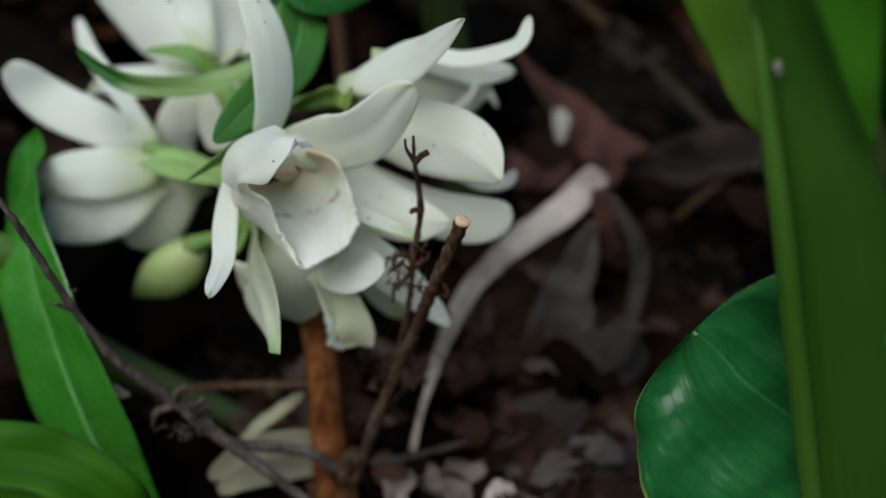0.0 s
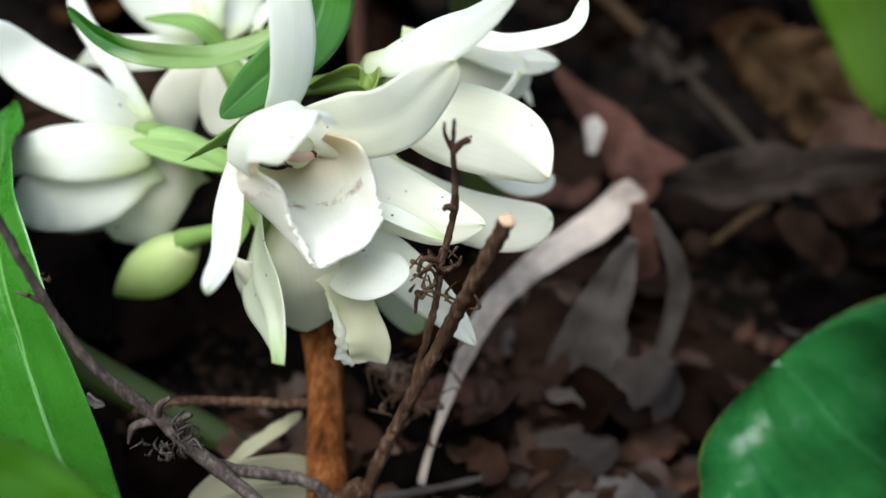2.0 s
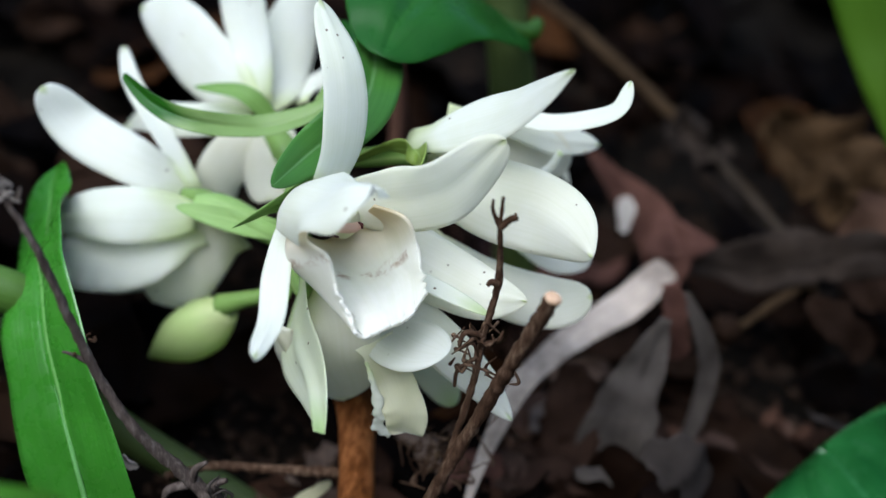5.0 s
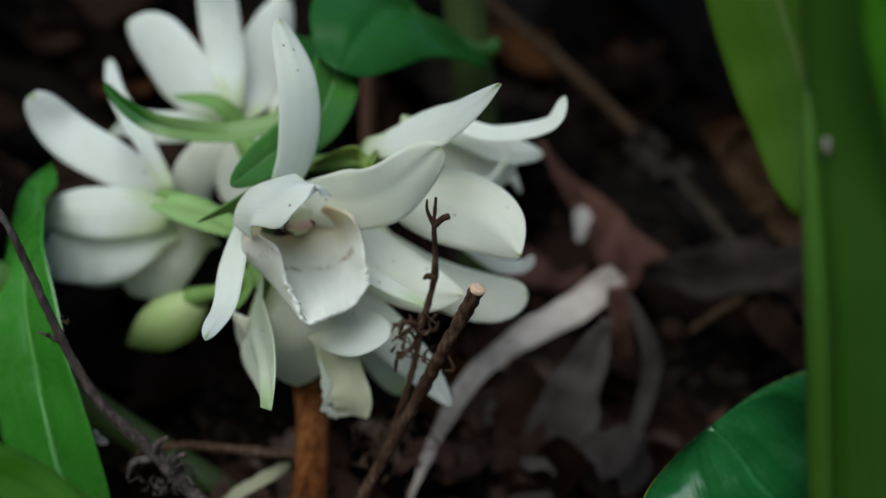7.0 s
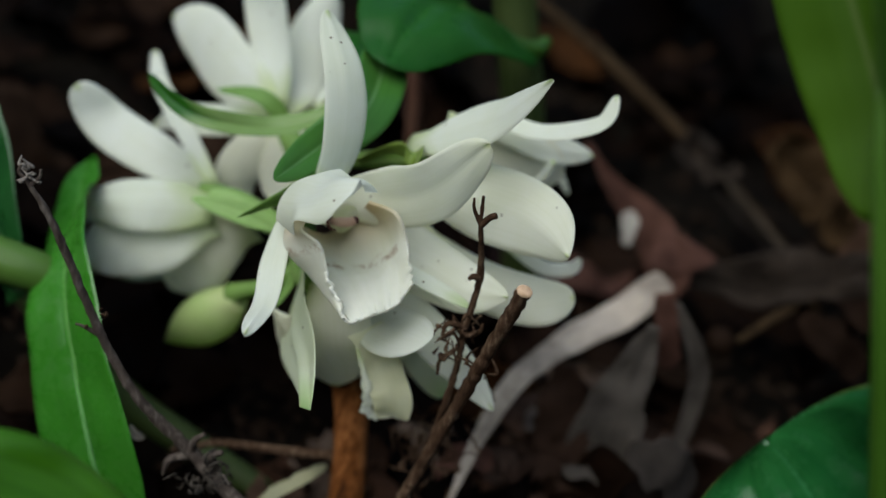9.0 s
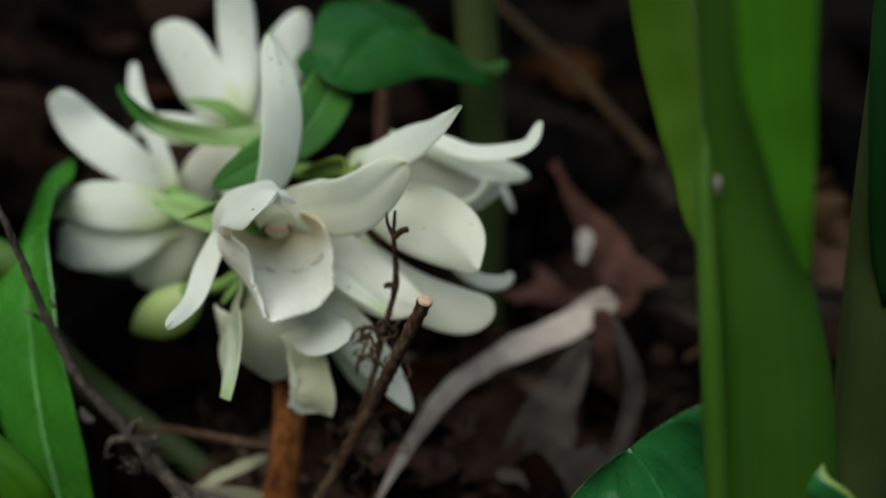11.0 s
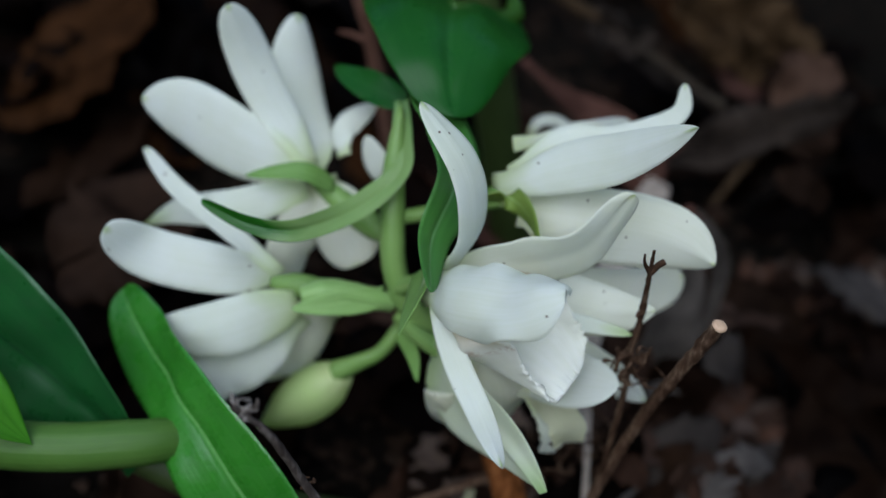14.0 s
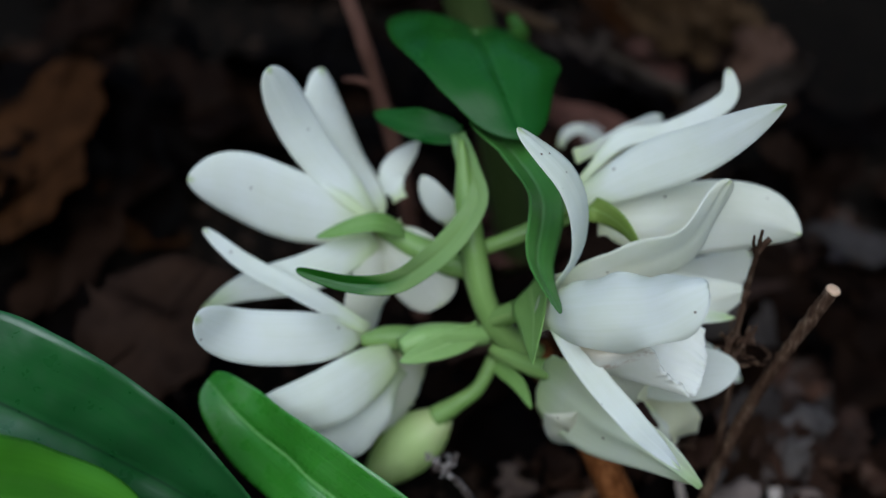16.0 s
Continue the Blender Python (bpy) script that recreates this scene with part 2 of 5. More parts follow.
LEAF_OLIVE = leaf_material("leaf_olive_green", (0.050, 0.125, 0.007), (0.075, 0.165, 0.012), (0.12, 0.19, 0.045), gloss=0.5, trans=0.4, rib_width=0.03, shine=0.1)
LEAF_BRIGHT = leaf_material("leaf_bright_green", (0.05, 0.20, 0.010), (0.08, 0.27, 0.018), (0.08, 0.27, 0.018), gloss=0.35, trans=0.3)
LEAF_NEAR = leaf_material("leaf_near_green", (0.033, 0.1265, 0.0044), (0.0528, 0.165, 0.0077), (0.066, 0.187, 0.011), veins=1.6, gloss=0.36, trans=0.2, fine=20)
# Leaf green taken almost to black: the shade behind is painted in.
SHADE_LEAF = leaf_material("leaf_shade_painted", (0.003, 0.020, 0.003), (0.006, 0.034, 0.006), (0.01, 0.04, 0.01), gloss=0.4, trans=0.05)
BARK = bark_material("stem_bark", [(0.34, (0.028, 0.010, 0.004)), (0.5, (0.12, 0.040, 0.011)), (0.63, (0.27, 0.105, 0.036))], 520, 0.10, 0.75, 0.0018)
TWIG = bark_material("twig_bark", [(0.34, (0.0171, 0.0088, 0.004956)), (0.5, (0.05225, 0.02904, 0.01817)), (0.68, (0.1615, 0.11, 0.07434))], 900, 0.3, 0.85, 0.0006)
CUT = bark_material("cut_wood", [(0.3, (0.45, 0.28, 0.17)), (0.7, (0.66, 0.46, 0.32))], 900, 1.0)
ROOT = bark_material("root_bark", [(0.3, (0.01268, 0.007508, 0.003948)), (0.7, (0.0507, 0.03218, 0.01755))], 300, 0.3)
# Foliage for the added, unseen ring round the scene.
ADDED_THICKET = bark_material("undergrowth", [(0.3, (0.006, 0.010, 0.004)), (0.55, (0.015, 0.03, 0.008)), (0.75, (0.04, 0.07, 0.02))], 9, 1.0, 0.95, 0.02)
CRUMB = bark_material("crumbs", [(0.3, (0.006, 0.004, 0.003)), (0.55, (0.03, 0.018, 0.012)), (0.75, (0.10, 0.07, 0.05))], 70, 1.0, 0.95, 0.001)
# Near black: the shadow in gaps between leaves is put into the soil colour.
SOIL_SHADED = bark_material("soil", [(0.3, (0.0015, 0.001, 0.0009)), (0.55, (0.004, 0.003, 0.002)), (0.75, (0.012, 0.008, 0.006))], 130, 1.0, 0.95, 0.004)
# Brown far below dead leaf albedo: shade of surrounding plants is in the tones.
LITTER_SHADED = litter_material("litter_brown_shaded", [(0.0, (0.000576, 0.00032, 0.000256)), (0.45, (0.001536, 0.000704, 0.000448)), (0.75, (0.00448, 0.002112, 0.001216)), (0.93, (0.01024, 0.00512, 0.003008)), (1.0, (0.01728, 0.00928, 0.00576))])
PALE = litter_material("litter_pale", [(0.0, (0.44, 0.38, 0.33)), (1.0, (0.48, 0.42, 0.37))])
SCRAPS = litter_material("litter_scraps", [(0.0, (0.00432, 0.002376, 0.001728)), (0.4, (0.0216, 0.01134, 0.00756)), (0.7, (0.0648, 0.03348, 0.02268)), (0.88, (0.108, 0.0756, 0.0594)), (1.0, (0.2052, 0.1728, 0.1566))])
SCRAP_BROWN = litter_material("scrap_brown", [(0.0, (0.022, 0.013, 0.0095)), (0.5, (0.038, 0.022, 0.0165)), (0.85, (0.056, 0.036, 0.029)), (1.0, (0.085, 0.075, 0.07))])
PALE_SCRAP = litter_material("scrap_white", [(0.0, (0.5, 0.48, 0.46)), (1.0, (0.52, 0.5, 0.48))])
RUST = litter_material("litter_rust", [(0.0, (0.07392, 0.03629, 0.02822)), (1.0, (0.0887, 0.04435, 0.03629))])
GREY = litter_material("litter_grey", [(0.0, (0.03, 0.02438, 0.02188)), (1.0, (0.0525, 0.045, 0.04125))])
GREY_PALE = litter_material("litter_pale_grey", [(0.0, (0.056, 0.049, 0.045)), (1.0, (0.078, 0.069, 0.064))])
TAN = litter_material("litter_tan", [(0.0, (0.0375, 0.0225, 0.01125)), (1.0, (0.0465, 0.0285, 0.015))])
RUST_PALE = litter_material("litter_pale_rust", [(0.0, (0.0546, 0.0315, 0.02205)), (1.0, (0.0651, 0.0378, 0.0273))])
GREY_MID = litter_material("litter_mid_grey", [(0.0, (0.02282, 0.01743, 0.01432)), (1.0, (0.02778, 0.02156, 0.01823))])
OCHRE = litter_material("litter_ochre", [(0.0, (0.0204, 0.008364, 0.00306)), (1.0, (0.02933, 0.01204, 0.004208))])
# Darker copy for distant litter: the undergrowth's shade is put into its colour.
LITTER_FAR_SHADED = litter_material("litter_far_shaded", [(0.0, (0.00035, 0.00021, 0.00014)), (0.6, (0.00126, 0.00063, 0.00042)), (1.0, (0.0056, 0.0028, 0.00175))])
UMBER = litter_material("litter_umber", [(0.0, (0.014, 0.008, 0.0053)), (1.0, (0.020, 0.0112, 0.0076))])
DRY_STEM = bark_material("dry_stem", [(0.3, (0.05, 0.024, 0.017)), (0.5, (0.095, 0.047, 0.034)), (0.7, (0.15, 0.08, 0.06))], 300, 0.15)
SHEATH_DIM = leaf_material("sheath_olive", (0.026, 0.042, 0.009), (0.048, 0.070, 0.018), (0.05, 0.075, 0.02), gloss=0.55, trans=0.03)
TWIG_DULL = bark_material("twig_dull", [(0.3, (0.015, 0.011, 0.008)), (0.7, (0.05, 0.039, 0.03))], 500, 0.4)
TWIG_ASH = bark_material("twig_ash", [(0.34, (0.026, 0.02, 0.017)), (0.5, (0.075, 0.058, 0.05)), (0.68, (0.20, 0.17, 0.15))], 900, 0.3, 0.85, 0.0006)
TWIG_GREY = bark_material("twig_grey", [(0.3, (0.0165, 0.0132, 0.011)), (0.7, (0.088, 0.07425, 0.06325))], 700, 0.5)
TWIG_PALE = bark_material("twig_pale", [(0.3, (0.08, 0.065, 0.055)), (0.7, (0.34, 0.30, 0.27))], 700, 0.5)


# ---- shapes ----
def spline(pts, s):
    """A point on a smooth curve through pts, s from 0 to 1."""
    p = [Vector(q) for q in pts]
    if len(p) == 2:
        return p[0].lerp(p[1], s)
    p = [2 * p[0] - p[1]] + p + [2 * p[-1] - p[-2]]
    n = len(p) - 3
    k = min(int(s * n), n - 1)
    f = s * n - k
    a, b, c, d = p[k:k + 4]
    return 0.5 * (2 * b + (c - a) * f + (2 * a - 5 * b + 4 * c - d) * f * f + (3 * b - a - 3 * c + d) * f ** 3)


def link(name, verts, faces, mat, parent=None, uvs=None, label=""):
    me = bpy.data.meshes.new(name)
    me.from_pydata([tuple(v) for v in verts], [], faces)
    me.polygons.foreach_set("use_smooth", [True] * len(me.polygons))
    if uvs:
        layer = me.uv_layers.new(name="UVMap")
        idx = np.empty(len(me.loops), dtype=np.int32)
        me.loops.foreach_get("vertex_index", idx)
        layer.data.foreach_set("uv", np.array(uvs, dtype=np.float32)[idx].ravel())
    me.materials.append(mat)
    me.update()
    ob = new(name, me)
    if parent is not None:
        ob.parent = parent
    if label:
        ob["label"] = label
    return ob


def blade(name, mat, pts, w, face, parent=None, label="", a=0.75, b=0.6, base=0.3, cup=40, thick=0.0007,
          ripple=0.0, waves=9, groove=0.0, ns=26, nv=10, rough=0.0, seed=0, notch=0.0, lobes=None, keel=0.0, tear=0.0, crease=0.16, pleat=0.0):
    """A petal or leaf: a curved, cupped sheet with thickness along the curve pts. face: the way its upper side looks
    (one vector, or one at each end); a, b: how it widens and tapers; cup: degrees over its width (one, or one at each end)."""
    looks = [Vector(f).normalized() for f in (face if isinstance(face[0], (tuple, list)) else (face, face))]
    c0, c1 = cup if isinstance(cup, tuple) else (cup, cup)
    peak = a / (a + b)
    top = peak ** a * (1 - peak) ** b
    up, low, uvs = [], [], []
    for i in range(ns + 1):
        q = i / ns
        s = 1 - (1 - q) ** 1.35
        c = spline(pts, s)
        e = 0.004
        tan = (spline(pts, min(1, s + e)) - spline(pts, max(0, s - e))).normalized()
        g = s * (len(looks) - 1)
        k = min(int(g), len(looks) - 2)
        f = looks[k].lerp(looks[k + 1], g - k)
        side = tan.cross(f).normalized()
        nor = side.cross(tan).normalized()
        prof = max(s, 1e-5) ** a * (1 - s) ** b / top
        h = 0.5 * w * max(prof, base * (1 - s) ** 2 * (1 if s < 0.5 else 0), 0.004)
        arc = radians(c0 + (c1 - c0) * s) / 2
        for j in range(nv + 1):
            v = 2 * j / nv - 1
            k = v * arc
            if abs(arc) > 0.02:
                x, n = h * math.sin(k) / arc, h * (1 - math.cos(k)) / arc
            else:
                x, n = h * v, h * v * k / 2
            if tear:
                x *= 1 + tear * (noise.noise(Vector((s * 6, 3 if v > 0 else -3, seed * 1.7))) + 0.6 * noise.noise(Vector((s * 17, 5 if v > 0 else -5, seed * 0.9))))
            n += ripple * abs(v) ** 3 * math.sin(waves * 6.283 * s + v * 1.3 + seed) * min(1, 4 * s)
            n += pleat * math.cos(7.5 * v) * min(1, 3 * s) * min(1, 4 * (1 - s))
            n -= groove * math.exp(-(v / crease) ** 2) * min(1, 5 * (1 - s))
            p = c + side * x + nor * n
            if rough:
                p = p + nor * rough * noise.noise(p * 90 + Vector((seed, 0, 0))) + side * 0.6 * rough * noise.noise(p * 60 + Vector((0, seed, 5)))
            if lobes:
                p = p - tan * (lobes[0] if v > 0 else lobes[1]) * abs(v) ** 1.5 * (1 - s) ** 3
            n_keel = keel * math.exp(-(v / 0.22) ** 2) * s
            p = p + nor * n_keel
            if notch:
                p = p - tan * notch * math.exp(-(v / 0.22) ** 2) * s ** 10
            t = 0.5 * thick * (1 - 0.75 * abs(v) ** 4) * min(1, 0.35 + 4 * (1 - s))
            up.append(p + nor * t)
            low.append(p - nor * t)
            uvs.append(((v + 1) / 2, s))
    n, m = len(up), nv + 1
    faces = []
    for i in range(ns):
        for j in range(nv):
            q = i * m + j
            faces.append((q, q + 1, q + m + 1, q + m))
            faces.append((n + q, n + q + m, n + q + m + 1, n + q + 1))
    rim = [j for j in range(m)] + [i * m + nv for i in range(1, ns + 1)] + [ns * m + j for j in range(nv - 1, -1, -1)] + [i * m for i in range(ns - 1, 0, -1)]
    for q, r in zip(rim, rim[1:] + rim[:1]):
        faces.append((r, q, n + q, n + r))
    return link(name, up + low, faces, mat, parent, uvs + uvs, label)


def tube(name, mat, pts, radii, parent=None, label="", ns=24, nr=12, lumps=0.0, seed=0.0, flat=1.0, lump_scale=160):
    """A round stem along a curve, its radius gliding through radii, closed at both ends."""
    verts, uvs, faces = [], [], []
    old = None
    for i in range(ns + 1):
        s = i / ns
        c = spline(pts, s)
        tan = (spline(pts, min(1, s + 0.004)) - spline(pts, max(0, s - 0.004))).normalized()
        ref = old if old is not None else (Vector((1, 0, 0)) if abs(tan.x) < 0.8 else Vector((0, 1, 0)))
        x = (ref - tan * ref.dot(tan)).normalized()
        y = tan.cross(x)
        old = x
        g = s * (len(radii) - 1)
        k = min(int(g), len(radii) - 2)
        r = radii[k] + (radii[k + 1] - radii[k]) * (g - k)
        for j in range(nr):
            an = 6.28318 * j / nr
            d = x * math.cos(an) + y * math.sin(an) * flat
            p = c + d * r
            if lumps:
                p = p + d * r * lumps * noise.noise(p * lump_scale + Vector((seed, seed, 0)))
            verts.append(p)
            uvs.append((j / nr, s))
    for i in range(ns):
        for j in range(nr):
            q, r = i * nr + j, i * nr + (j + 1) % nr
            faces.append((q, r, r + nr, q + nr))
    faces.append(tuple(range(nr - 1, -1, -1)))
    faces.append(tuple(ns * nr + j for j in range(nr)))
    return link(name, verts, faces, mat, parent, uvs, label)


def lathe(name, mat, a, z, prof, parent=None, label="", nr=20, ridges=0.0):
    """A turned body from a to z; prof: radii along it, from end to end."""
    a, z = Vector(a), Vector(z)
    pts = [a, (a + z) / 2, z]
    verts, uvs, faces = [], [], []
    ns = 22
    for i in range(ns + 1):
        s = i / ns
        c = spline(pts, s)
        tan = (z - a).normalized()
        x = tan.orthogonal().normalized()
        y = tan.cross(x)
        g = s * (len(prof) - 1)
        k = min(int(g), len(prof) - 2)
        f = g - k
        q = [2 * prof[0] - prof[1]] + list(prof) + [2 * prof[-1] - prof[-2]]
        a0, b0, c0, d0 = q[k:k + 4]
        r = max(0.0002, 0.5 * (2 * b0 + (c0 - a0) * f + (2 * a0 - 5 * b0 + 4 * c0 - d0) * f * f + (3 * b0 - a0 - 3 * c0 + d0) * f ** 3))
        for j in range(nr):
            an = 6.28318 * j / nr
            rr = r * (1 + ridges * math.cos(3 * an))
            verts.append(c + (x * math.cos(an) + y * math.sin(an)) * rr)
            uvs.append((j / nr, s))
    for i in range(ns):
        for j in range(nr):
            q, r = i * nr + j, i * nr + (j + 1) % nr
            faces.append((q, r, r + nr, q + nr))
    faces.append(tuple(range(nr - 1, -1, -1)))
    faces.append(tuple(ns * nr + j for j in range(nr)))
    return link(name, verts, faces, mat, parent, uvs, label)


def folded_lip(name, mat, lines, parent, label, frill=0.0010, thick=0.0007, na=72, nb=72):
    """An orchid's lip: a cup lofted across five lines that run from the throat to the crinkled outer edge."""
    mid, uvs = [], []
    for i in range(na + 1):
        u = i / na
        across = [spline(line, u) for line in lines]
        for j in range(nb + 1):
            v = j / nb
            p = spline(across, v)
            side = max(0.0, abs(2 * v - 1) - 0.8) / 0.2 * min(1, max(0, u - 0.4) * 2.5)
            edge = max(side, max(0.0, u - 0.86) / 0.14)
            way = (p - across[2]).normalized() if edge else Vector()
            run = u * 9 if side > max(0.0, u - 0.86) / 0.14 else 9 + v * 16
            wave = 0.6 * noise.noise(Vector((run * 0.9, 2.1, 0))) + 0.8 * noise.noise(Vector((run * 2.3, 5.3, 0))) + 0.5 * noise.noise(Vector((run * 5.1, 1.3, 0)))
            lift = noise.noise(Vector((run * 2.2, 8.7, 0)))
            p = p + way * frill * edge ** 2 * wave + Vector((0, -0.6, 0.8)) * 0.5 * frill * edge * lift
            p = p + Vector((0, -0.6, 0.8)) * 0.0004 * u * noise.noise(p * 420)
            mid.append(p)
            uvs.append((v, u))
    m, nor = nb + 1, []
    for i in range(na + 1):
        for j in range(m):
            a = mid[min(na, i + 1) * m + j] - mid[max(0, i - 1) * m + j]
            b = mid[i * m + min(nb, j + 1)] - mid[i * m + max(0, j - 1)]
            nor.append(a.cross(b).normalized() * thick / 2)
    top, bot = [p + k for p, k in zip(mid, nor)], [p - k for p, k in zip(mid, nor)]
    n, faces = len(top), []
    for i in range(na):
        for j in range(nb):
            q = i * m + j
            faces.append((q, q + m, q + m + 1, q + 1))
            faces.append((n + q, n + q + 1, n + q + m + 1, n + q + m))
    rim = list(range(m)) + [i * m + nb for i in range(1, na + 1)] + [na * m + j for j in range(nb - 1, -1, -1)] + [i * m for i in range(na - 1, 0, -1)]
    for q, k in zip(rim, rim[1:] + rim[:1]):
        faces.append((q, k, n + k, n + q))
    return link(name, top + bot, faces, mat, parent, uvs + uvs, label)


def empty(name, parent=None, at=(0, 0, 0)):
    ob = new(name)
    ob.empty_display_size = 0.01
    if parent is not None:
        ob.parent = parent
    return ob


# ---- ground ----
def ground_height(x, y):
    rise = min(max(y - 0.26, 0.0), 0.9)
    z = 0.008 + 0.20 * rise * (1 - 0.35 * rise)
    z -= 0.22 * min(max(x - 0.09, 0.0), 0.12)
    return z + 0.010 * noise.noise(Vector((x * 14, y * 14, 0))) + 0.004 * noise.noise(Vector((x * 60, y * 60, 3)))


gv, gf = [], []
rings, spokes = 120, 160
for i in range(rings + 1):
    r = 0.004 * i if i < 60 else 0.24 * (1.115 ** (i - 60))
    for j in range(spokes):
        an = 6.28318 * j / spokes
        x, y = 0.03 + r * math.cos(an), 0.34 + r * math.sin(an)
        gv.append((x, y, ground_height(x, y)))
for i in range(rings):
    for j in range(spokes):
        q, r = i * spokes + j, i * spokes + (j + 1) % spokes
        gf.append((q, r, r + spokes, q + spokes))
ground = tagged(link("ground", gv, gf, SOIL_SHADED), "forest soil under dead leaves, its colour blackened for shadowed gaps", "ground", kind="structure")

# added undergrowth ring, out of view: closes the place, blocks low sky
hv, hf = [], []
for i in range(9):
    for j in range(96):
        an = 6.28318 * j / 96
        r = 2.6 + 0.35 * noise.noise(Vector((math.cos(an) * 4, math.sin(an) * 4, i * 0.5)))
        hv.append((0.03 + r * math.cos(an), 0.34 + r * math.sin(an), -0.1 + 0.19 * i + 0.25 * noise.noise(Vector((math.cos(an) * 7, math.sin(an) * 7, i)))))
for i in range(8):
    for j in range(96):
        q, r = i * 96 + j, i * 96 + (j + 1) % 96
        hf.append((q, r, r + 96, q + 96))
tagged(link("backdrop", hv, hf, ADDED_THICKET), "added unseen ring of dim green undergrowth that blocks low sky light", "undergrowth", kind="structure")

# ---- orchid ----
orchid = tagged(empty("orchid"), "white orchid in bloom on a short brown cane above leaf litter", "orchid")
tube("cane", BARK, [(0.0115, 0.238, 0.0), (0.0103, 0.240, 0.0208), (0.007, 0.248, 0.0337), (0.0015, 0.264, 0.0611), (-0.010, 0.272, 0.088)],
     [0.0075, 0.0058, 0.0048, 0.0044, 0.0042], orchid, "orange-brown woody cane", lumps=0.12)
tube("rachis", PEDICEL, [(-0.009, 0.271, 0.085), (-0.019, 0.278, 0.099), (-0.018, 0.289, 0.118), (-0.0133, 0.300, 0.136)],
     [0.0036, 0.0034, 0.0032, 0.0032, 0.0026, 0.0008], orchid, "pale green flower axis", lumps=0.15)

# front flower
fa = empty("flower", orchid)
C9 = (0.03, -0.23, 0.09)
blade("sepal", WHITE, [(-0.0122, 0.2636, 0.1111), (-0.0080, 0.2582, 0.1281), (-0.0103, 0.2608, 0.1439), (-0.0177, 0.2700, 0.1544)], 0.0104, ((0.45, -0.85, 0.26), (0.59, -0.78, 0.23)), fa, "upright white sepal", a=0.49, b=0.53, base=0.3, cup=(-39, -12), ns=34, keel=0.0004, rough=0.0006)
blade("petal", IVORY, [(-0.0100, 0.2650, 0.1120), (0.0030, 0.2565, 0.1178), (0.0145, 0.2488, 0.1262), (0.0243, 0.2481, 0.1388)], 0.0152, ((0.52, -0.78, 0.26), (0.42, -0.80, 0.38)), fa, a=0.55, b=0.50, base=0.6, cup=(8, -16), ns=36, nv=14, rough=0.0008, ripple=0.0006, waves=2, keel=-0.0006)
blade("petal", WHITE, [(-0.0172, 0.2587, 0.1136), (-0.0172, 0.2440, 0.1085), (-0.0152, 0.2290, 0.1022), (-0.0156, 0.2133, 0.1021)], 0.0060, ((-0.30, -0.86, 0.43), (0.0, -0.90, 0.40)), fa, a=0.55, b=0.5, base=0.55, cup=20, keel=0.0005, ripple=0.0003, waves=2, rough=0.0006)
blade("hood", WHITE_PLAIN, [(-0.0188, 0.2600, 0.1136), (-0.0165, 0.2476, 0.1210), (-0.0095, 0.2360, 0.1264), (0.0014, 0.2285, 0.1318)], 0.0205, ((-0.60, -0.30, 0.72), (-0.80, 0.30, 0.40)), fa, "broad white hood petal", a=0.36, b=0.30, base=0.6, cup=(-130, -95), ns=48, nv=24, ripple=0.0016, waves=3, rough=0.0022, keel=0.0004)
folded_lip("lip", LIP, [
    [(-0.0119, 0.2451, 0.1148), (-0.0107, 0.2364, 0.1158), (-0.0062, 0.2346, 0.1139), (-0.0038, 0.2335, 0.1081), (-0.0003, 0.2314, 0.1038)],
    [(-0.0157, 0.2510, 0.1108), (-0.0156, 0.2439, 0.1104), (-0.0139, 0.2427, 0.1064), (-0.0076, 0.2425, 0.1015), (0.0026, 0.2294, 0.1004)],
    [(-0.0096, 0.2600, 0.1048), (-0.0072, 0.2563, 0.1025), (0.0003, 0.2478, 0.1032), (0.0035, 0.2419, 0.1032), (0.0074, 0.2323, 0.1017)],
    [(-0.0028, 0.2621, 0.1109), (0.0031, 0.2571, 0.1096), (0.0065, 0.2483, 0.1075), (0.0092, 0.2442, 0.1066), (0.0113, 0.2357, 0.1030)],
    [(-0.0000, 0.2552, 0.1172), (0.0071, 0.2479, 0.1189), (0.0105, 0.2470, 0.1135), (0.0123, 0.2430, 0.1097), (0.0137, 0.2399, 0.1064)]],
    fa, "cream cup-shaped lip with a frilled edge")
lathe("column", CREAM, (-0.0135, 0.265, 0.1105), (-0.0052, 0.2568, 0.1113), [0.0028, 0.0034, 0.0038, 0.0036], fa)
blade("anther", ANTHER, [(-0.0079, 0.2545, 0.1107), (-0.0060, 0.2535, 0.1114), (-0.0035, 0.2532, 0.1121), (-0.0018, 0.2538, 0.1131)], 0.0026, (0.1, -0.9, 0.25), fa, "small pink anther cap", a=0.3, b=0.3, base=0.7, cup=-110, ns=20, nv=10, thick=0.0008)
tube("anther_mark", ANTHER_DARK, [(-0.0076, 0.2536, 0.1124), (-0.0085, 0.2534, 0.1112), (-0.0076, 0.2530, 0.1099), (-0.0062, 0.2527, 0.1097)], [0.0002, 0.0004, 0.0004, 0.0002], fa, "dark maroon mark", ns=14, nr=8)
tube("anther_mark", ANTHER_DARK, [(-0.0026, 0.2532, 0.1137), (-0.0018, 0.2530, 0.1133), (-0.0016, 0.2530, 0.1124)], [0.0002, 0.0004, 0.0002], fa, "dark maroon mark", ns=10, nr=8)
blade("sepal", IVORY, [(-0.0024, 0.2635, 0.1086), (0.0120, 0.2595, 0.1035), (0.0260, 0.2534, 0.1016), (0.0350, 0.2475, 0.1043)], 0.0158, (0.23, -0.81, 0.54), fa, a=0.22, b=0.66, base=0.6, cup=-16, keel=0.0008, ns=34, rough=0.0007)
